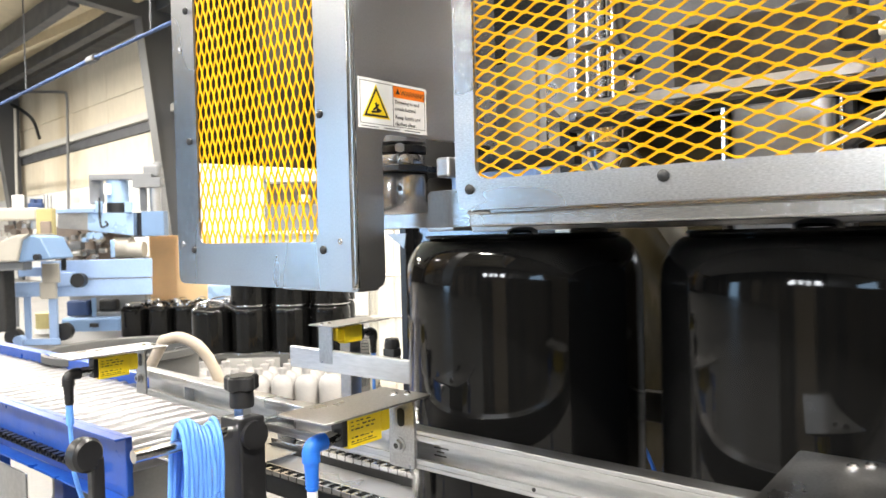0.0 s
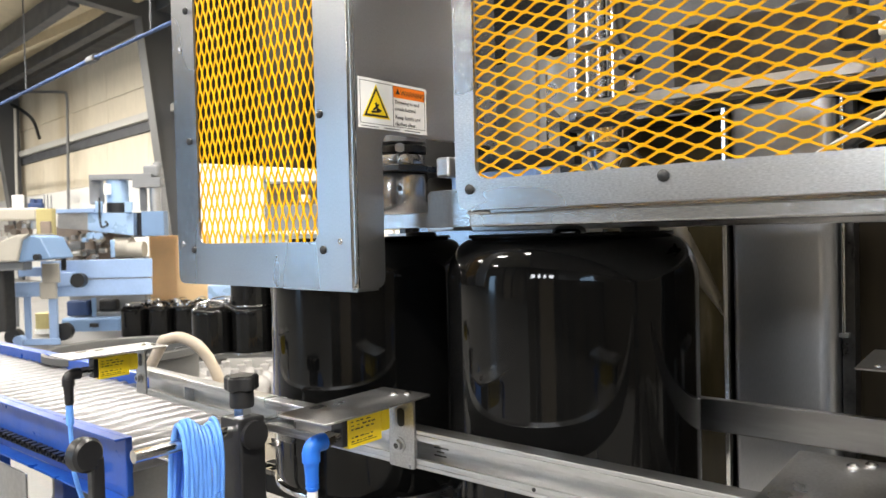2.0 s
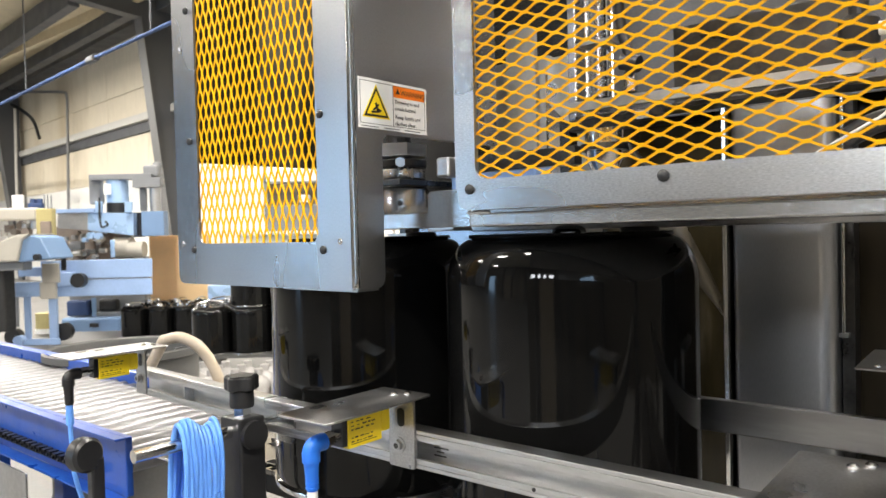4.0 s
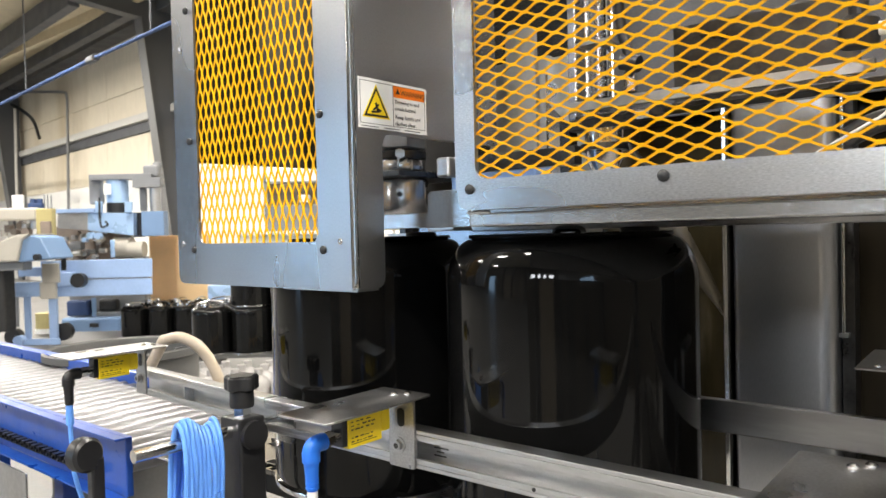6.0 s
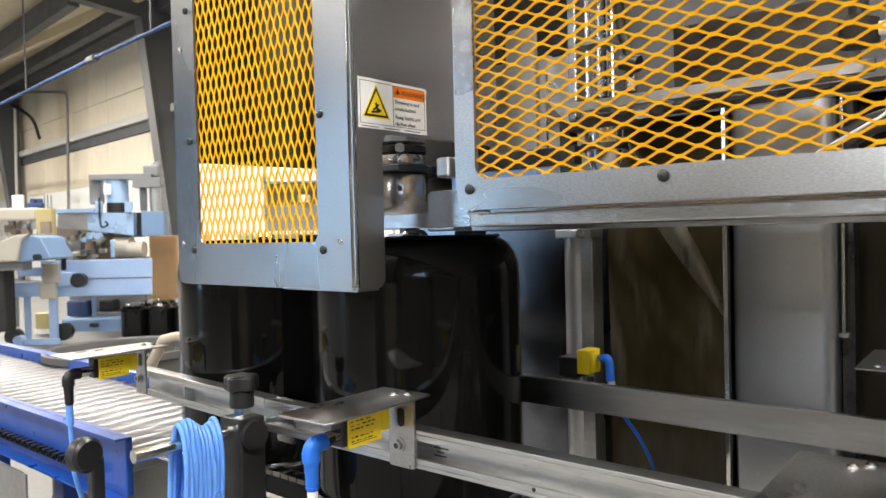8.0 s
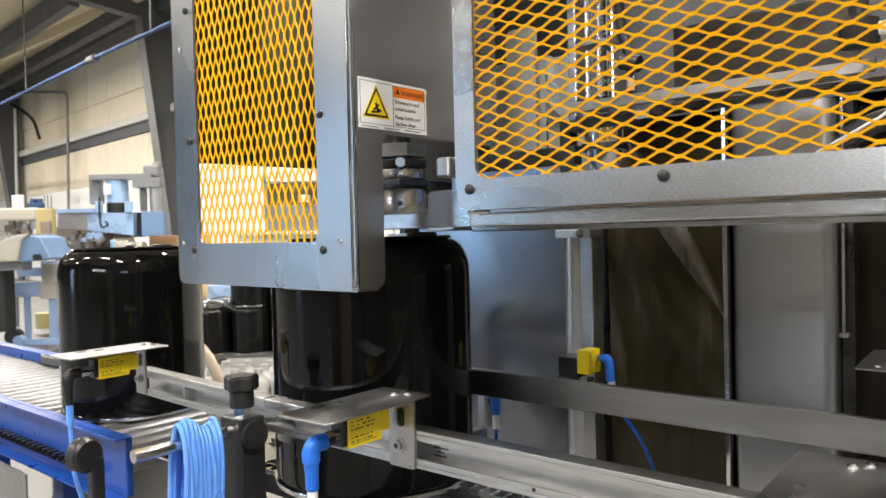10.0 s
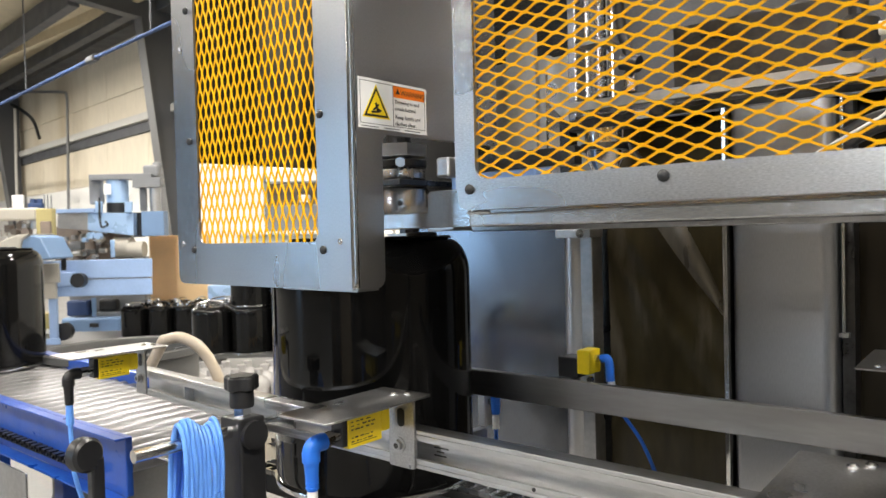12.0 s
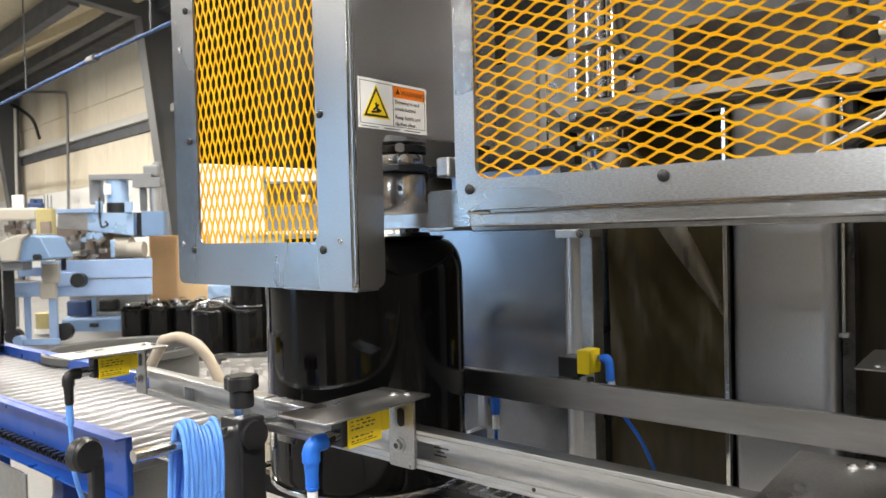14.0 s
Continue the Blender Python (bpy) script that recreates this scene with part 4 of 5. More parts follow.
def clamp_post():
    """Black clamp with a star knob on a rod that carries the guide rail."""
    p = thing("rail_clamp", "black plastic rail clamp with star knob on steel rod", "clamp")
    X, Y = -0.79, 0.543
    part("body", box(X - 0.021, X + 0.021, Y - 0.019, Y + 0.019, 0.70, 0.877, 0.003), BLACK, p)
    part("boss", rod((X + 0.021, Y, 0.856), (X + 0.028, Y, 0.856), 0.018, 24), BLACK, p)
    part("stud", rod((X, Y, 0.877), (X, Y, 0.889), 0.0115, 6), STEEL_BRIGHT, p, "bright hex nut")
    part("knob_neck", lathe([(0, 0.888), (0.0145, 0.888), (0.0152, 0.891), (0.0148, 0.909), (0, 0.909)], 28), BLACK, p, smooth=True).location = (X, Y, 0)
    pts = []
    for k in range(50):
        a = 2 * math.pi * k / 50
        r = 0.0195 + 0.0028 * math.cos(5 * a)
        pts.append((X + r * math.cos(a), Y + r * math.sin(a)))
    part("knob", outline(pts, 0.020, "z", 0.908, 0.003), BLACK, p, smooth=True)
    part("rod", rod((X, 0.40, 0.860), (X, 0.612, 0.860), 0.0075, 18), STEEL_BRIGHT, p)
    part("rail_bracket", outline(rounded(X + 0.005, X + 0.04, 0.835, 0.8925, 0.003), 0.003, "y", 0.592), STEEL, p)
    part("column", box(X - 0.018, X + 0.018, Y - 0.018, Y + 0.018, 0.0, 0.70, 0.002), STEEL_DULL, p)
    return p


def swivel_clamp():
    """Black round clamp at the end of the rail rod."""
    p = thing("swivel_clamp", "black plastic swivel clamp on a steel column", "clamp")
    X, Y = -1.035, 0.455
    part("disc", lathe([(0, -0.012), (0.020, -0.012), (0.024, -0.008), (0.024, 0.008), (0.020, 0.012), (0, 0.012)], 32), BLACK, p, smooth=True).matrix_basis = pose(X, Y, 0.806, 0, 90, 12)
    part("neck", box(X - 0.009, X + 0.009, Y + 0.006, Y + 0.024, 0.70, 0.80, 0.003), BLACK, p)
    part("column", box(X - 0.015, X + 0.015, Y, Y + 0.03, 0.0, 0.70, 0.002), STEEL_DULL, p)
    return p


def cable_coil():
    c = thing("cable_coil", "coiled light blue sensor cable hung beside conveyor", "cable coil")
    random.seed(9)
    for k in range(9):
        y = 0.452 + k * 0.0058
        drop = 0.075 + 0.012 * random.random()
        top = 0.880 + 0.007 * math.sin(k * 0.75 + 0.5)
        pts = []
        for i in range(17):
            a = 2 * math.pi * i / 16
            pts.append((-0.79 + (0.017 + 0.004 * random.random()) * math.cos(a), y + 0.003 * math.sin(a) + 0.0015 * random.random(), top - drop + drop * math.sin(a)))
        part("loop", tube(pts, 0.0032, 8, 4), BLUE_CABLE, c, smooth=True)
    part("tail", tube([(-0.775, 0.485, 0.80), (-0.77, 0.47, 0.76), (-0.78, 0.45, 0.70), (-0.80, 0.46, 0.60)], 0.0032, 8), BLUE_CABLE, c, smooth=True)
    return c


roller_conveyor()
clamp_post()
swivel_clamp()
cable_coil()


# ---- pails ----
def pail():
    p = thing("pail", "glossy black steel pail with bare metal bottom seam", "pail", "pails")
    shoulder = [(0.115 + 0.030 * math.cos(a), 0.290 + 0.0505 * math.sin(a)) for a in [k * math.pi / 24 for k in range(1, 12)]]
    part("body", lathe([(0, 0.006), (0.1425, 0.006), (0.1437, 0.012), (0.145, 0.02), (0.145, 0.16), (0.145, 0.27), (0.145, 0.290)] + shoulder + [(0.115, 0.3405)], 80), BLACK_GLOSS, p, smooth=True)
    part("lid", lathe([(0.115, 0.3405), (0.1185, 0.3412), (0.1195, 0.3435), (0.118, 0.3455), (0.114, 0.3455), (0.112, 0.339), (0, 0.338)], 80), BLACK_GLOSS, p, smooth=True)
    part("bottom_seam", lathe([(0.140, 0.0), (0.1468, 0.0), (0.1478, 0.003), (0.1468, 0.0065), (0.1405, 0.0065)], 80), STEEL_BRIGHT, p, "bare steel bottom seam", smooth=True)
    part("handle", tube([(-0.02, 0.0, 0.336), (-0.019, 0, 0.346), (-0.012, 0, 0.350), (0.012, 0, 0.350), (0.019, 0, 0.346), (0.02, 0, 0.336)], 0.004, 8), STEEL_BRIGHT, p, smooth=True)
    part("cap", lathe([(0, 0.337), (0.022, 0.337), (0.022, 0.349), (0.019, 0.351), (0, 0.351)], 24), BLACK, p, smooth=True).location = (0.075, 0.03, 0)
    return p


PY, PZ = 0.769, 0.7505
pail_a = pail()
pail_a.location = (-0.51, PY, PZ)
pail_b = copy_thing(pail_a, pose(-0.174, PY, PZ))


def stored_pail():
    p = copy_thing(pail_a, pose(0, 0, 0))
    tagged(p, "glossy black steel pail with bright closure and handle", "pail", "stored pails")
    part("closure", lathe([(0, 0.336), (0.034, 0.336), (0.036, 0.345), (0.030, 0.362), (0.026, 0.364), (0.024, 0.375), (0, 0.377)], 20), STEEL_BRIGHT, p, "bright steel closure", smooth=True).location = (-0.05, 0.06, 0)
    part("bail", tube([(-0.10, -0.04, 0.338), (-0.09, -0.04, 0.372), (0.0, -0.045, 0.386), (0.09, -0.04, 0.372), (0.10, -0.04, 0.338)], 0.006, 8), STEEL_BRIGHT, p, "bright wire handle", smooth=True)
    return p


def stored_pails():
    random.seed(3)
    src = stored_pail()
    src.matrix_basis = pose(-7.0, 5.6, 0.001)
    ax, ay = Vector((0.77, 0.64, 0)), Vector((-0.64, 0.77, 0))
    for r in range(3):
        for k in range(5):
            q = Vector((-8.15, 4.2, 0)) + ax * (k * 0.30 + 0.06 * (r % 2)) + ay * (r * 0.31)
            o = copy_thing(src, pose(q.x, q.y, 0.001, 0, 0, random.uniform(0, 360)))
            tagged(o, "glossy black steel pail standing on the floor", "pail", "stored pails")
    pal = thing("pallet", "dark grey plastic pallet under stacked black pails", "pallet")
    wood = TUB_GREY
    pm = pose(-4.53, 3.70, 0, 0, 0, 39.8)
    pal.matrix_basis = pm
    for k in range(6):
        part("deck_board", box(-0.82, 0.55, -0.42 + k * 0.15, -0.31 + k * 0.15, 0.229, 0.249), wood, pal)
    for k in (-0.8, -0.1, 0.46):
        part("bearer", box(k, k + 0.06, -0.42, 0.44, 0.0, 0.229), wood, pal)
    for layer in range(2):
        for k in range(-1, 3):
            for r in range(2):
                if k < 0 and layer:
                    continue
                v = pm @ Vector((-0.34 + k * 0.295, -0.25 + r * 0.3, 0.250 + layer * 0.3455))
                o = copy_thing(src, pose(v.x, v.y, v.z, 0, 0, random.uniform(0, 360)))
                tagged(o, "glossy black steel pail stacked on a pallet", "pail", "stored pails")


def tote():
    """Caged liquid tote."""
    t = thing("liquid_tote", "white liquid tote tank inside a galvanised cage", "tote")
    t.matrix_basis = pose(-2.95, 3.78, 0, 0, 0, 40)
    part("tank", box(-0.56, 0.56, -0.46, 0.46, 0.16, 1.12, 0.05), TOTE_WHITE, t)
    part("lid", lathe([(0, 1.12), (0.1, 1.12), (0.1, 1.15), (0, 1.16)], 24), BLACK, t)
    for x in [-0.6 + 0.15 * k for k in range(9)]:
        part("cage_bar", rod((x, -0.5, 0.14), (x, -0.5, 1.14), 0.009, 8), TOTE_BAR, t)
    for y in [-0.5 + 0.167 * k for k in range(7)]:
        part("cage_bar", rod((-0.6, y, 0.14), (-0.6, y, 1.14), 0.009, 8), TOTE_BAR, t)
    for z in (0.15, 0.38, 0.62, 0.86, 1.13):
        part("cage_bar", rod((-0.6, -0.51, z), (0.6, -0.51, z), 0.010, 8), TOTE_BAR, t)
        part("cage_bar", rod((-0.61, -0.5, z), (-0.61, 0.5, z), 0.010, 8), TOTE_BAR, t)
    part("base", box(-0.6, 0.6, -0.5, 0.5, 0.0, 0.13, 0.01), STEEL_DULL, t)


TOTE_BAR = mat("galvanised_cage", (0.70, 0.68, 0.62), 0.5, 0.5, 0.1, 10)


def jugs():
    shape = lathe([(0, 0), (0.058, 0), (0.062, 0.008), (0.062, 0.15), (0.05, 0.185), (0.022, 0.205), (0.02, 0.215), (0, 0.215)], 16)
    j = thing("jug", "small white plastic jug", "jug", "white jugs")
    part("body", shape, JUG, j, smooth=True)
    part("cap", lathe([(0, 0.215), (0.024, 0.215), (0.024, 0.24), (0, 0.242)], 14), JUG, j, smooth=True)
    ax, ay = Vector((0.77, 0.64, 0)), Vector((-0.64, 0.77, 0))
    n = 0
    for r in range(3):
        for k in range(7):
            q = Vector((-3.62, 2.15, 0.152)) + ax * (k * 0.128) + ay * (r * 0.13)
            m = pose(q.x, q.y, q.z)
            if n == 0:
                j.matrix_basis = m
            else:
                copy_thing(j, m)
            n += 1
    s = thing("jug_pallet", "low wooden pallet under white jugs", "pallet")
    s.matrix_basis = pose(-3.62, 2.15, 0, 0, 0, 39.8)
    for k in range(4):
        part("deck_board", box(-0.1, 0.95, -0.09 + k * 0.12, 0.0 + k * 0.12, 0.12, 0.15), CARDBOARD, s)
    for k in (-0.08, 0.4, 0.86):
        part("bearer", box(k, k + 0.06, -0.09, 0.36, 0.0, 0.12), CARDBOARD, s)


def drum():
    d = thing("waste_drum", "open grey plastic drum with ribs and hose", "drum")
    d.location = (-2.29, 1.145, 0)
    part("shell", lathe([(0, 0.0), (0.205, 0.0), (0.213, 0.02), (0.216, 0.3), (0.223, 0.31), (0.217, 0.33), (0.220, 0.55), (0.227, 0.56), (0.221, 0.58), (0.223, 0.735),
                         (0.236, 0.74), (0.236, 0.760), (0.229, 0.764), (0.221, 0.760), (0.215, 0.74), (0.212, 0.05), (0, 0.05)], 56), TUB_GREY, d, smooth=True)
    for k in range(8):
        a = 2 * math.pi * k / 8
        part("rib", box(0.17, 0.213, -0.004, 0.004, 0.60, 0.735, 0.0, Matrix.Rotation(a, 4, "Z")), TUB_GREY, d)
    h = thing("suction_hose", "beige rubber hose arching over drum rim", "hose")
    part("hose", tube([(-2.05, 1.06, 0.66), (-1.982, 1.097, 0.796), (-1.969, 1.108, 0.812), (-1.938, 1.134, 0.817), (-1.901, 1.165, 0.792), (-1.870, 1.189, 0.739), (-1.849, 1.204, 0.665), (-1.840, 1.209, 0.552), (-1.80, 1.16, 0.25), (-1.74, 1.25, 0.03), (-1.45, 1.6, 0.025)], 0.016, 14), BEIGE_HOSE, h, smooth=True)


VIEW = pose(0, 0, 0, 0, 0, 39.8)   # frame of the far bay: x across, y away


def vbox(bm, x0, x1, y0, y1, z0, z1, b=0.0):
    return box_into(bm, x0, x1, y0, y1, z0, z1, None, b)


def far_bay():
    """The neighbouring line across the aisle; x runs across, y away."""
    def bay(name, label, cat):
        ob = thing(name, label, cat)
        ob.matrix_basis = VIEW
        return ob
    t = bay("pale_conveyor", "pale conveyor frame on wheeled legs, tinted with blue daylight", "conveyor")
    part("frame", vbox(bmesh.new(), -4.388, -3.179, 8.00, 8.02, 0.696, 0.897, 0.006), ALU_PALE, t)
    part("frame", vbox(bmesh.new(), -4.398, -3.188, 8.01, 8.03, 0.506, 0.683, 0.006), ALU_PALE, t)
    part("belt", vbox(bmesh.new(), -4.3, -3.40, 8.07, 8.5, 0.80, 0.83), RUBBER, t)
    part("crosshead", vbox(bmesh.new(), -4.295, -4.115, 7.85, 7.89, 0.667, 0.871, 0.008), BEIGE_MACHINE, t)
    part("crosshead", vbox(bmesh.new(), -4.604, -4.315, 7.88, 7.92, 0.521, 0.678, 0.008), ALU_PALE, t)
    part("crosshead", vbox(bmesh.new(), -4.329, -4.161, 7.86, 7.91, 0.494, 0.674, 0.008), BEIGE_MACHINE, t)
    part("arm", vbox(bmesh.new(), -4.155, -3.968, 7.90, 7.93, 0.624, 0.769, 0.008), ALU_PALE, t)
    part("deck", vbox(bmesh.new(), -4.604, -4.349, 7.95, 8.07, 0.734, 0.831, 0.008), ALU_PALE, t)
    part("handle", vbox(bmesh.new(), -4.062, -4.008, 7.80, 7.82, 0.798, 0.970, 0.01), BLACK, t)
    part("knob", rod((-3.924, 7.860, 0.684), (-3.924, 7.940, 0.684), 0.078, 20), BLACK, t, smooth=True)
    part("leg", vbox(bmesh.new(), -4.538, -4.472, 7.92, 7.95, 0.035, 0.519, 0.004), ALU_PALE, t)
    part("leg", vbox(bmesh.new(), -4.262, -4.172, 7.90, 7.93, -0.005, 0.501, 0.004), ALU_PALE, t)
    part("foot_bar", vbox(bmesh.new(), -4.570, -4.122, 7.84, 7.86, 0.007, 0.073, 0.004), ALU_PALE, t)
    part("hanger", vbox(bmesh.new(), -4.866, -4.816, 8.30, 8.32, 0.152, 0.658, 0.008), GREY_MACHINE, t)
    part("caster", rod((-4.547, 7.800, 0.060), (-4.547, 7.880, 0.060), 0.054, 20), ALU_PALE, t, smooth=True)
    part("wheel", rod((-4.661, 7.900, 0.090), (-4.661, 7.980, 0.090), 0.090, 20), BLACK, t, smooth=True)
    part("wheel", rod((-4.146, 7.950, 0.128), (-4.146, 8.030, 0.128), 0.094, 20), BLACK, t, smooth=True)
    t = bay("bucket", "small dull yellow bucket behind conveyor legs", "bucket")
    part("shell", rod((-4.739, 8.705, 0.045), (-4.739, 8.705, 0.268), 0.105, 20), OLIVE, t, smooth=True)
    part("band", rod((-4.736, 8.701, 0.033), (-4.736, 8.701, 0.086), 0.111, 20), WHITE_PLASTIC, t, smooth=True)
    t = bay("floor_scrubber", "low blue-grey machine with dark motor under conveyor", "machine")
    part("body", vbox(bmesh.new(), -4.713, -3.971, 9.00, 9.20, -0.040, 0.166, 0.03), BLUE_GREY, t)
    part("slot", vbox(bmesh.new(), -4.355, -4.245, 8.98, 8.99, 0.050, 0.098, 0.008), BLACK, t)
    part("bin", vbox(bmesh.new(), -4.665, -4.409, 9.05, 9.19, 0.186, 0.373, 0.02), BLUE_DARK, t)
    part("post", vbox(bmesh.new(), -4.378, -4.322, 9.10, 9.12, 0.162, 0.398, 0.008), BLUE_GREY, t)
    part("shelf", vbox(bmesh.new(), -4.324, -4.018, 9.10, 9.22, 0.164, 0.220, 0.008), GREY_MACHINE, t)
    part("motor", vbox(bmesh.new(), -4.317, -4.087, 9.15, 9.25, 0.229, 0.376, 0.03), RUBBER, t)
    t = bay("filling_station", "steel filling head tinted with blue daylight, with grey motors", "machine")
    part("arm", outline([(-4.522, 1.261), (-4.148, 1.226), (-4.143, 1.429), (-4.517, 1.438)], 0.3, "y", 8.64), STEEL_DULL, t)
    part("arm", outline([(-4.148, 1.226), (-3.618, 1.153), (-3.611, 1.416), (-4.143, 1.429)], 0.3, "y", 8.6), PALE_BLUE, t)
    part("tray", vbox(bmesh.new(), -4.523, -4.047, 8.55, 8.69, 1.431, 1.477, 0.004), ALU_PALE, t)
    part("top_plate", vbox(bmesh.new(), -4.120, -3.391, 8.60, 8.76, 1.807, 1.873, 0.008), GREY_MACHINE, t)
    part("bracket", vbox(bmesh.new(), -4.172, -4.033, 8.70, 8.82, 1.530, 1.822, 0.02), GREY_MACHINE, t)
    part("motor", rod((-3.850, 8.745, 1.541), (-3.850, 8.745, 1.811), 0.125, 20), PALE_BLUE, t, smooth=True)
    part("motor_base", rod((-3.852, 8.742, 1.429), (-3.852, 8.742, 1.541), 0.122, 20), BLACK, t, smooth=True)
    part("valve", vbox(bmesh.new(), -4.033, -3.954, 8.55, 8.59, 1.424, 1.555, 0.008), PALE_BLUE, t)
    part("valve", vbox(bmesh.new(), -3.693, -3.608, 8.55, 8.59, 1.416, 1.546, 0.008), PALE_BLUE, t)
    part("cap", vbox(bmesh.new(), -3.934, -3.849, 8.56, 8.58, 1.631, 1.755, 0.008), WHITE_PLASTIC, t)
    part("upright", vbox(bmesh.new(), -3.657, -3.564, 8.70, 8.82, 1.133, 1.425, 0.008), BLACK, t)
    part("box", vbox(bmesh.new(), -3.523, -3.260, 8.60, 8.74, 1.141, 1.430, 0.008), BLUE_GREY, t)
    part("cylinder", rod((-3.394, 8.713, 1.432), (-3.394, 8.713, 1.722), 0.063, 20), STEEL_DULL, t, smooth=True)
    part("post", vbox(bmesh.new(), -3.597, -3.517, 8.75, 8.79, 1.439, 1.733, 0.008), GREY_MACHINE, t)
    part("block", vbox(bmesh.new(), -3.616, -3.288, 8.60, 8.72, 1.708, 1.826, 0.008), GREY_MACHINE, t)
    part("gearbox", vbox(bmesh.new(), -3.515, -3.323, 8.65, 8.77, 1.829, 1.974, 0.03), GREY_MACHINE, t)
    part("gearbox", vbox(bmesh.new(), -3.427, -3.321, 8.70, 8.78, 1.924, 2.017, 0.03), GREY_MACHINE, t)
    part("hose", tube([(-3.954, 8.5, 1.597), (-3.960, 8.5, 1.370), (-3.937, 8.5, 1.259), (-3.871, 8.5, 1.283), (-3.896, 8.5, 1.323)], 0.012, 6), BLACK, t)
    part("pedestal", vbox(bmesh.new(), -4.755, -3.775, 9.30, 9.50, -0.133, 0.889, 0.02), GREY_MACHINE, t)
    part("cream_motor", rod((-3.884, 8.721, 1.016), (-3.687, 8.721, 1.016), 0.121, 20), BEIGE_MACHINE, t, smooth=True)
    part("cream_motor", rod((-3.705, 8.672, 0.990), (-3.522, 8.672, 0.990), 0.092, 20), BEIGE_MACHINE, t, smooth=True)
    part("pipe", vbox(bmesh.new(), -3.852, -3.800, 8.50, 8.52, 0.906, 1.107, 0.008), PALE_BLUE, t)
    part("fitting", rod((-4.379, 9.032, 0.999), (-4.248, 9.032, 0.999), 0.052, 20), GREY_MACHINE, t, smooth=True)
    part("fitting", rod((-4.062, 8.699, 0.987), (-3.986, 8.699, 0.987), 0.030, 20), STEEL_DULL, t, smooth=True)
    part("fitting", rod((-4.379, 8.721, 0.963), (-4.290, 8.721, 0.963), 0.035, 20), STEEL_DULL, t, smooth=True)
    part("fitting", rod((-4.262, 8.982, 1.113), (-4.190, 8.982, 1.113), 0.029, 20), BROWN_MACHINE, t, smooth=True)
    part("fitting", rod((-4.189, 8.850, 1.228), (-4.078, 8.850, 1.228), 0.045, 20), STEEL_DULL, t, smooth=True)
    part("fitting", rod((-4.142, 9.038, 1.250), (-4.013, 9.038, 1.250), 0.052, 20), STEEL_DULL, t, smooth=True)
    part("fitting", rod((-4.543, 8.929, 0.929), (-4.438, 8.929, 0.929), 0.042, 20), STEEL_DULL, t, smooth=True)
    part("fitting", rod((-4.167, 9.022, 1.012), (-4.020, 9.022, 1.012), 0.059, 20), BROWN_MACHINE, t, smooth=True)
    part("fitting", rod((-4.329, 8.673, 1.201), (-4.329, 8.753, 1.201), 0.027, 20), BROWN_MACHINE, t, smooth=True)
    part("fitting", rod((-4.188, 8.732, 1.005), (-4.188, 8.732, 1.099), 0.059, 20), BROWN_MACHINE, t, smooth=True)
    part("fitting", rod((-4.363, 8.947, 1.109), (-4.363, 8.947, 1.189), 0.050, 20), BEIGE_MACHINE, t, smooth=True)
    part("fitting", rod((-4.058, 8.946, 1.244), (-4.058, 9.026, 1.244), 0.051, 20), BEIGE_MACHINE, t, smooth=True)
    part("fitting", rod((-4.048, 8.653, 1.126), (-4.048, 8.733, 1.126), 0.043, 20), BEIGE_MACHINE, t, smooth=True)
    part("fitting", rod((-4.576, 8.951, 0.903), (-4.576, 8.951, 0.962), 0.037, 20), BROWN_MACHINE, t, smooth=True)
    part("fitting", rod((-4.306, 8.812, 0.951), (-4.306, 8.892, 0.951), 0.031, 20), GREY_MACHINE, t, smooth=True)
    part("fitting", rod((-4.162, 8.834, 1.126), (-4.081, 8.834, 1.126), 0.033, 20), BEIGE_MACHINE, t, smooth=True)
    part("fitting", rod((-4.464, 8.825, 1.050), (-4.324, 8.825, 1.050), 0.056, 20), GREY_MACHINE, t, smooth=True)
    part("fitting", rod((-4.364, 8.677, 1.150), (-4.364, 8.757, 1.150), 0.028, 20), STEEL_DULL, t, smooth=True)
    part("fitting", rod((-4.123, 8.667, 0.915), (-4.123, 8.747, 0.915), 0.027, 20), GREY_MACHINE, t, smooth=True)
    part("fitting", rod((-4.012, 8.832, 1.189), (-4.012, 8.832, 1.288), 0.061, 20), BROWN_MACHINE, t, smooth=True)
    part("fitting", rod((-4.239, 8.947, 1.147), (-4.239, 8.947, 1.264), 0.074, 20), BROWN_MACHINE, t, smooth=True)
    part("fitting", rod((-4.229, 9.032, 1.209), (-4.104, 9.032, 1.209), 0.050, 20), BROWN_MACHINE, t, smooth=True)
    part("fitting", rod((-4.518, 8.827, 1.111), (-4.518, 8.827, 1.158), 0.030, 20), STEEL_DULL, t, smooth=True)
    part("fitting", rod((-4.046, 8.833, 1.037), (-4.046, 8.913, 1.037), 0.028, 20), BROWN_MACHINE, t, smooth=True)
    part("fitting", rod((-4.192, 8.824, 1.089), (-4.111, 8.824, 1.089), 0.032, 20), STEEL_DULL, t, smooth=True)
    part("fitting", rod((-4.424, 8.942, 0.861), (-4.424, 8.942, 0.977), 0.073, 20), BROWN_MACHINE, t, smooth=True)
    part("backplate", vbox(bmesh.new(), -4.837, -3.859, 9.15, 9.19, 0.799, 1.288, 0.008), BROWN_MACHINE, t)
    part("gauge", rod((-4.130, 8.450, 1.115), (-4.130, 8.530, 1.115), 0.026, 20), PALE_BLUE, t, smooth=True)
    part("gauge", rod((-4.058, 8.450, 1.165), (-4.058, 8.530, 1.165), 0.039, 20), PALE_BLUE, t, smooth=True)
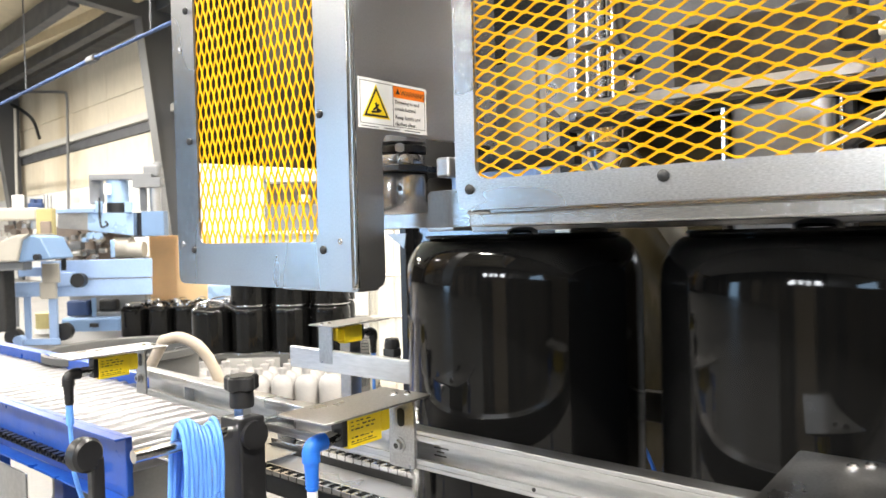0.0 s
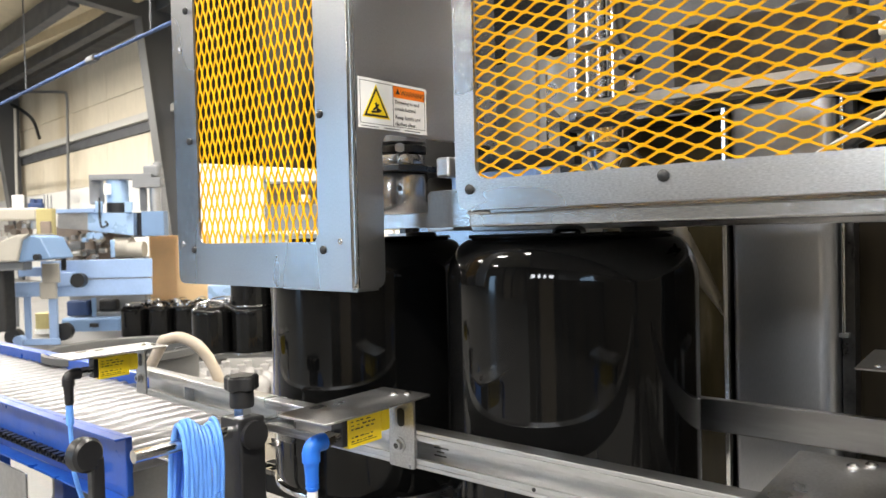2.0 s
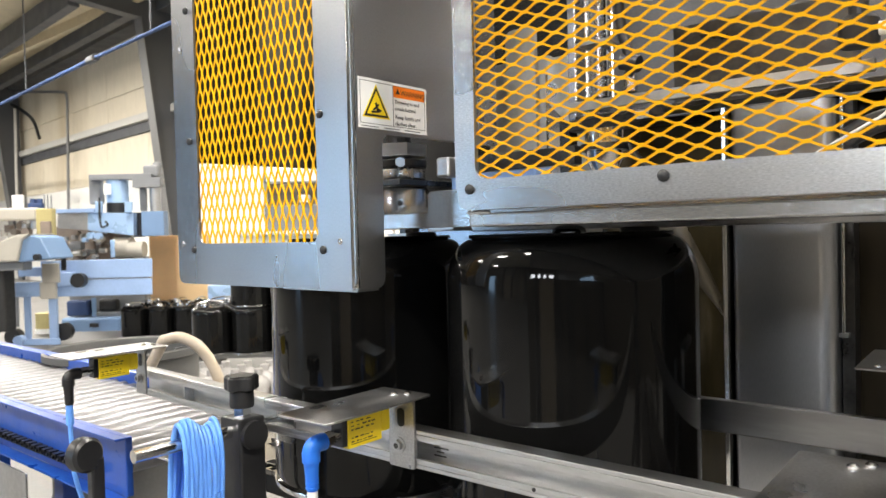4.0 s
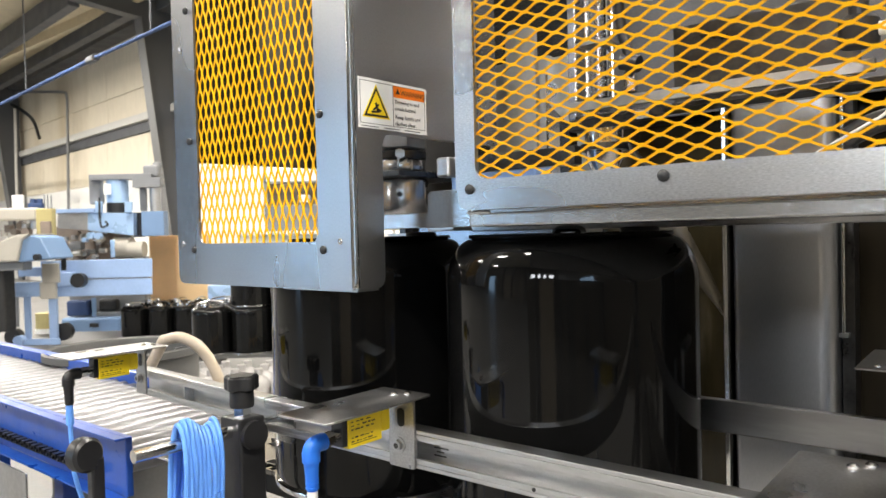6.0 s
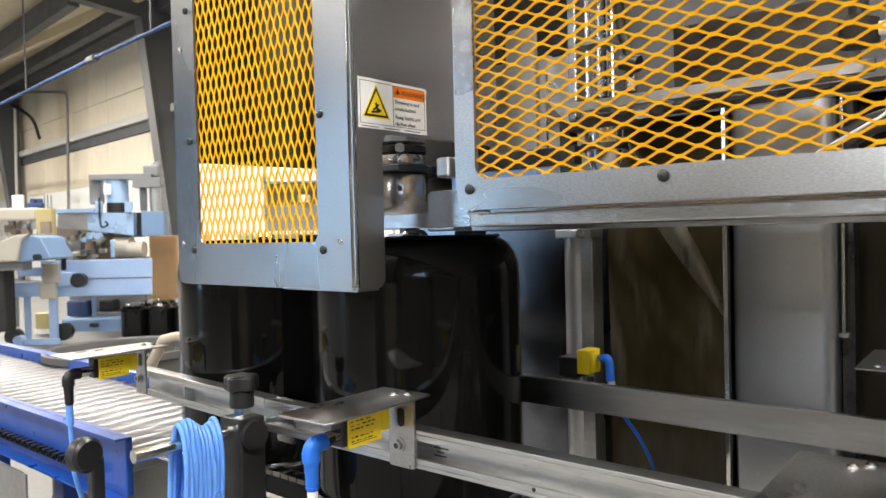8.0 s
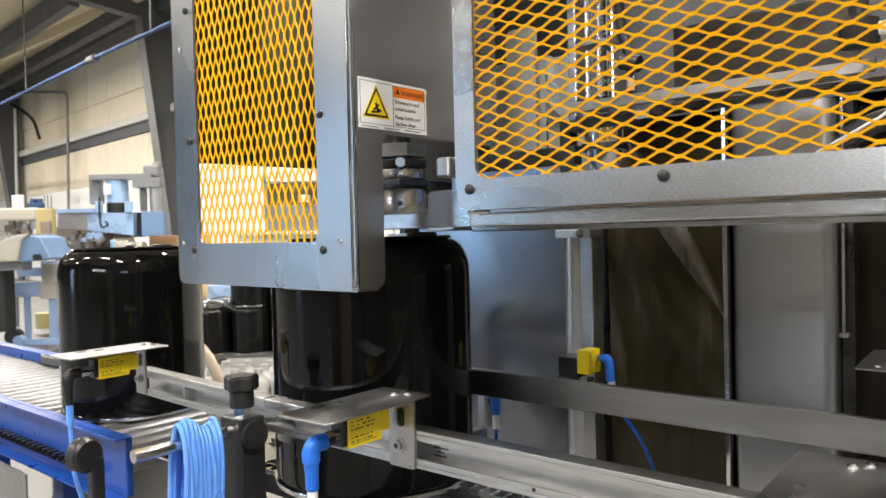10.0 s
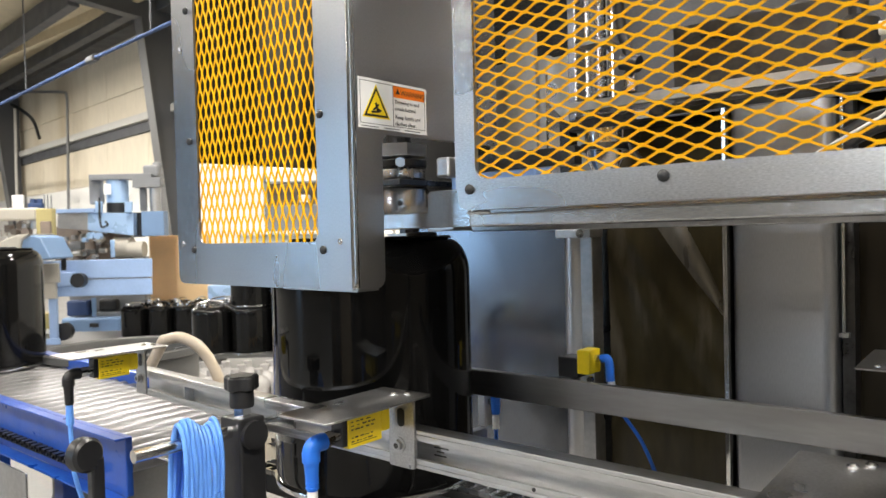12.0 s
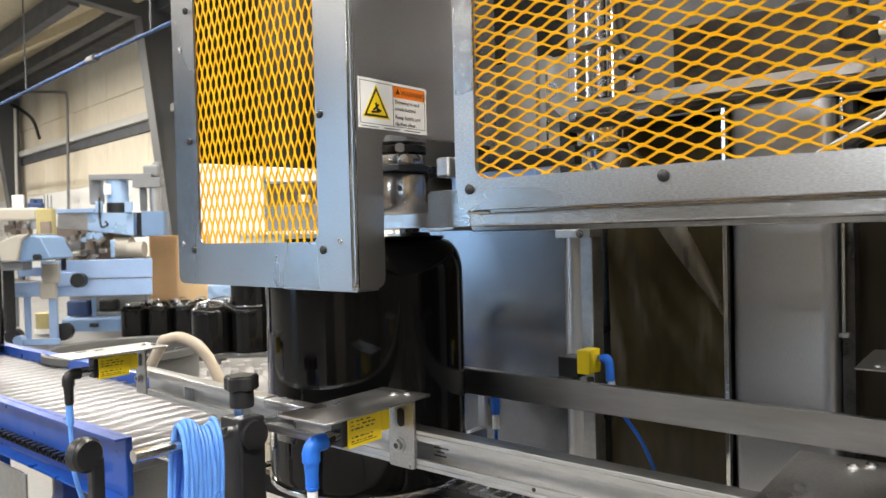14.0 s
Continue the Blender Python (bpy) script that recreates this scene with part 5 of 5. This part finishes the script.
    part("gauge", rod((-3.974, 8.450, 1.156), (-3.974, 8.530, 1.156), 0.039, 20), PALE_BLUE, t, smooth=True)
    t = bay("cream_machine", "cream painted machine with rounded hood", "machine")
    part("beam", vbox(bmesh.new(), -5.103, -4.361, 7.90, 8.06, 1.340, 1.473, 0.02), BEIGE_MACHINE, t)
    part("post", vbox(bmesh.new(), -4.336, -4.156, 7.85, 7.93, 1.154, 1.459, 0.01), OLIVE, t)
    part("clamp", vbox(bmesh.new(), -4.241, -4.134, 7.75, 7.79, 1.124, 1.319, 0.01), BROWN_MACHINE, t)
    part("rail", vbox(bmesh.new(), -4.792, -4.228, 7.40, 7.56, 0.824, 0.909, 0.008), GREY_MACHINE, t)
    part("base", vbox(bmesh.new(), -4.866, -4.488, 7.50, 7.70, 0.193, 0.823, 0.02), RUBBER, t)
    part("hood", outline([(-4.225, 0.906), (-3.890, 0.937), (-3.996, 1.151), (-4.096, 1.176), (-4.175, 1.128)], 0.45, "y", 7.3, 0.01), BLUE_GREY, t)
    part("cover", outline([(-4.713, 0.935), (-4.213, 0.918), (-4.164, 1.128), (-4.084, 1.187), (-4.207, 1.179), (-4.347, 1.127), (-4.710, 1.058)], 0.5, "y", 7.26, 0.01), BEIGE_MACHINE, t)
    part("port", rod((-4.018, 7.250, 0.953), (-4.018, 7.330, 0.953), 0.033, 20), BLACK, t, smooth=True)
    part("fitting", rod((-4.775, 8.114, 1.216), (-4.775, 8.114, 1.296), 0.050, 20), BROWN_MACHINE, t, smooth=True)
    part("fitting", rod((-4.827, 8.120, 1.175), (-4.827, 8.120, 1.246), 0.044, 20), BEIGE_MACHINE, t, smooth=True)
    part("fitting", rod((-4.695, 8.046, 1.221), (-4.695, 8.126, 1.221), 0.033, 20), BROWN_MACHINE, t, smooth=True)
    part("fitting", rod((-4.739, 8.129, 1.141), (-4.739, 8.129, 1.229), 0.055, 20), BEIGE_MACHINE, t, smooth=True)
    part("fitting", rod((-4.619, 8.039, 1.289), (-4.619, 8.119, 1.289), 0.044, 20), BROWN_MACHINE, t, smooth=True)
    part("fitting", rod((-4.551, 8.044, 1.238), (-4.551, 8.044, 1.303), 0.041, 20), STEEL_DULL, t, smooth=True)
    part("fitting", rod((-4.474, 8.097, 1.247), (-4.474, 8.097, 1.347), 0.063, 20), STEEL_DULL, t, smooth=True)
    part("fitting", rod((-4.696, 8.188, 1.219), (-4.696, 8.188, 1.278), 0.037, 20), STEEL_DULL, t, smooth=True)
    part("fitting", rod((-4.516, 7.952, 1.215), (-4.516, 8.032, 1.215), 0.046, 20), BROWN_MACHINE, t, smooth=True)
    part("column", vbox(bmesh.new(), -4.851, -4.724, 8.30, 8.34, 1.487, 1.639, 0.01), WHITE_PLASTIC, t)
    part("bottle", rod((-4.459, 8.034, 1.488), (-4.459, 8.034, 1.573), 0.034, 20), BLUE_DARK, t, smooth=True)
    part("bottle", rod((-4.392, 8.034, 1.486), (-4.392, 8.034, 1.572), 0.034, 20), BLUE_DARK, t, smooth=True)
    part("tray", vbox(bmesh.new(), -4.494, -4.336, 7.98, 8.04, 1.468, 1.523, 0.008), BLUE_DARK, t)
    part("rod", rod((-4.321, 8.006, 1.466), (-4.321, 8.006, 1.613), 0.006, 20), GREY_MACHINE, t, smooth=True)
    part("rod", rod((-4.285, 8.006, 1.465), (-4.285, 8.006, 1.612), 0.006, 20), GREY_MACHINE, t, smooth=True)
    part("rod", rod((-4.248, 8.006, 1.465), (-4.248, 8.006, 1.611), 0.006, 20), GREY_MACHINE, t, smooth=True)
    t = bay("carton", "upright tan cardboard carton behind the pails", "carton")
    part("side", vbox(bmesh.new(), -3.687, -2.957, 9.20, 9.32, 0.034, 1.144, 0.01), CARDBOARD, t)
    part("flap", vbox(bmesh.new(), -3.652, -3.343, 9.19, 9.19, 0.285, 1.148, 0.002), CARDBOARD, t)
    part("foot", vbox(bmesh.new(), -3.703, -2.972, 9.20, 9.32, -0.141, 0.034, 0.004), CARDBOARD, t)
    t = bay("blue_cooler", "pale blue box behind the stored pails", "box")
    part("body", vbox(bmesh.new(), -2.911, -2.595, 9.00, 9.16, 0.286, 0.526, 0.02), PALE_BLUE, t)
    part("base", vbox(bmesh.new(), -2.918, -2.602, 9.00, 9.16, -0.058, 0.286, 0.02), BLUE_DARK, t)
    t = bay("white_cabinet", "large white cabinet with dark open bay", "cabinet")
    part("side", vbox(bmesh.new(), -3.306, -2.428, 10.00, 10.24, -0.420, 2.098, 0.02), WHITE_PLASTIC, t)
    part("top", vbox(bmesh.new(), -2.401, -0.645, 10.00, 10.24, 1.830, 2.005, 0.02), WHITE_PLASTIC, t)
    part("back", vbox(bmesh.new(), -2.552, -0.709, 10.50, 10.52, -0.529, 1.866, 0.008), BROWN_MACHINE, t)
    part("shelf", vbox(bmesh.new(), -2.764, -0.661, 10.02, 10.14, 1.170, 1.522, 0.01), GREY_MACHINE, t)
    part("ledge", vbox(bmesh.new(), -2.773, -0.657, 9.90, 10.02, 1.125, 1.170, 0.004), WHITE_PLASTIC, t)
    part("lower", vbox(bmesh.new(), -2.451, -0.687, 10.05, 10.21, -0.460, 1.120, 0.01), WHITE_PLASTIC, t)
    part("instrument", vbox(bmesh.new(), -1.956, -1.804, 9.95, 9.99, 1.554, 1.653, 0.01), WHITE_PLASTIC, t)


# blue of the daylight on the filling head is put into this colour
PALE_BLUE = mat("pale_blue_lit_steel", (0.36, 0.52, 0.76), 0.30, 0.2, 0.1, 4)
BLUE_GREY = mat("blue_grey_paint", (0.17, 0.27, 0.44), 0.4, 0.0, 0.1, 4)
BLUE_DARK = mat("dark_blue_paint", (0.03, 0.06, 0.16), 0.4, 0.0, 0.1, 4)
# pale frame colour with the bluish daylight mixed in
ALU_PALE = mat("pale_frame_blue_daylight", (0.32, 0.45, 0.70), 0.38, 0.1, 0.08, 4, 0.05, 40)
BROWN_MACHINE = mat("oily_brown_castings", (0.20, 0.16, 0.13), 0.5, 0.2, 0.3, 9)
OLIVE = mat("olive_yellow_paint", (0.42, 0.36, 0.16), 0.5, 0.0, 0.15, 6)
stored_pails()
tote()
jugs()
drum()
far_bay()


# ---- movement ----
def motions():
    spacing = 0.336
    path_a = [(0.0, -0.515), (0.5, -0.622), (0.8, -0.689), (1.15, -0.762), (1.28, -0.782), (1.4, -0.785), (4.0, -0.785), (6.75, -0.785), (6.9, -0.795), (7.1, -0.840),
              (7.5, -0.923), (8.2, -1.077), (9.3, -1.330), (9.8, -1.480), (10.3, -1.676), (10.7, -1.842), (11.3, -2.101), (11.9, -2.374), (12.4, -2.600),
              (12.65, -2.690), (12.9, -2.735), (13.3, -2.748), (14.0, -2.748)]
    # past the transfer plate the pail sits a little lower and drifts across the rollers
    drift = {9.3: (0.775, 0.747), 9.8: (0.790, 0.7395)}
    path_b = [(t, x + spacing) for t, x in path_a if t < 8.3] + [(8.36, -0.774), (8.46, -0.783), (8.6, -0.784), (11.0, -0.784), (13.8, -0.784), (13.9, -0.788), (14.0, -0.797)]
    walk(pail_a, [(t, pose(x, *drift.get(t, (PY, PZ) if t < 9 else (0.805, 0.7385)))) for t, x in path_a])
    walk(pail_b, [(t, pose(x, PY, PZ)) for t, x in path_b])
    up, down = 1.143, 1.125
    rows = [(0.0, up), (2.6, up), (2.82, down), (4.3, down), (5.85, down), (6.1, up), (7.4, up), (8.9, up), (9.15, down), (11.0, down), (13.1, down), (13.35, up), (14.0, up)]
    walk(lift, [(t, pose(-0.657, 0.70, z)) for t, z in rows])


motions()
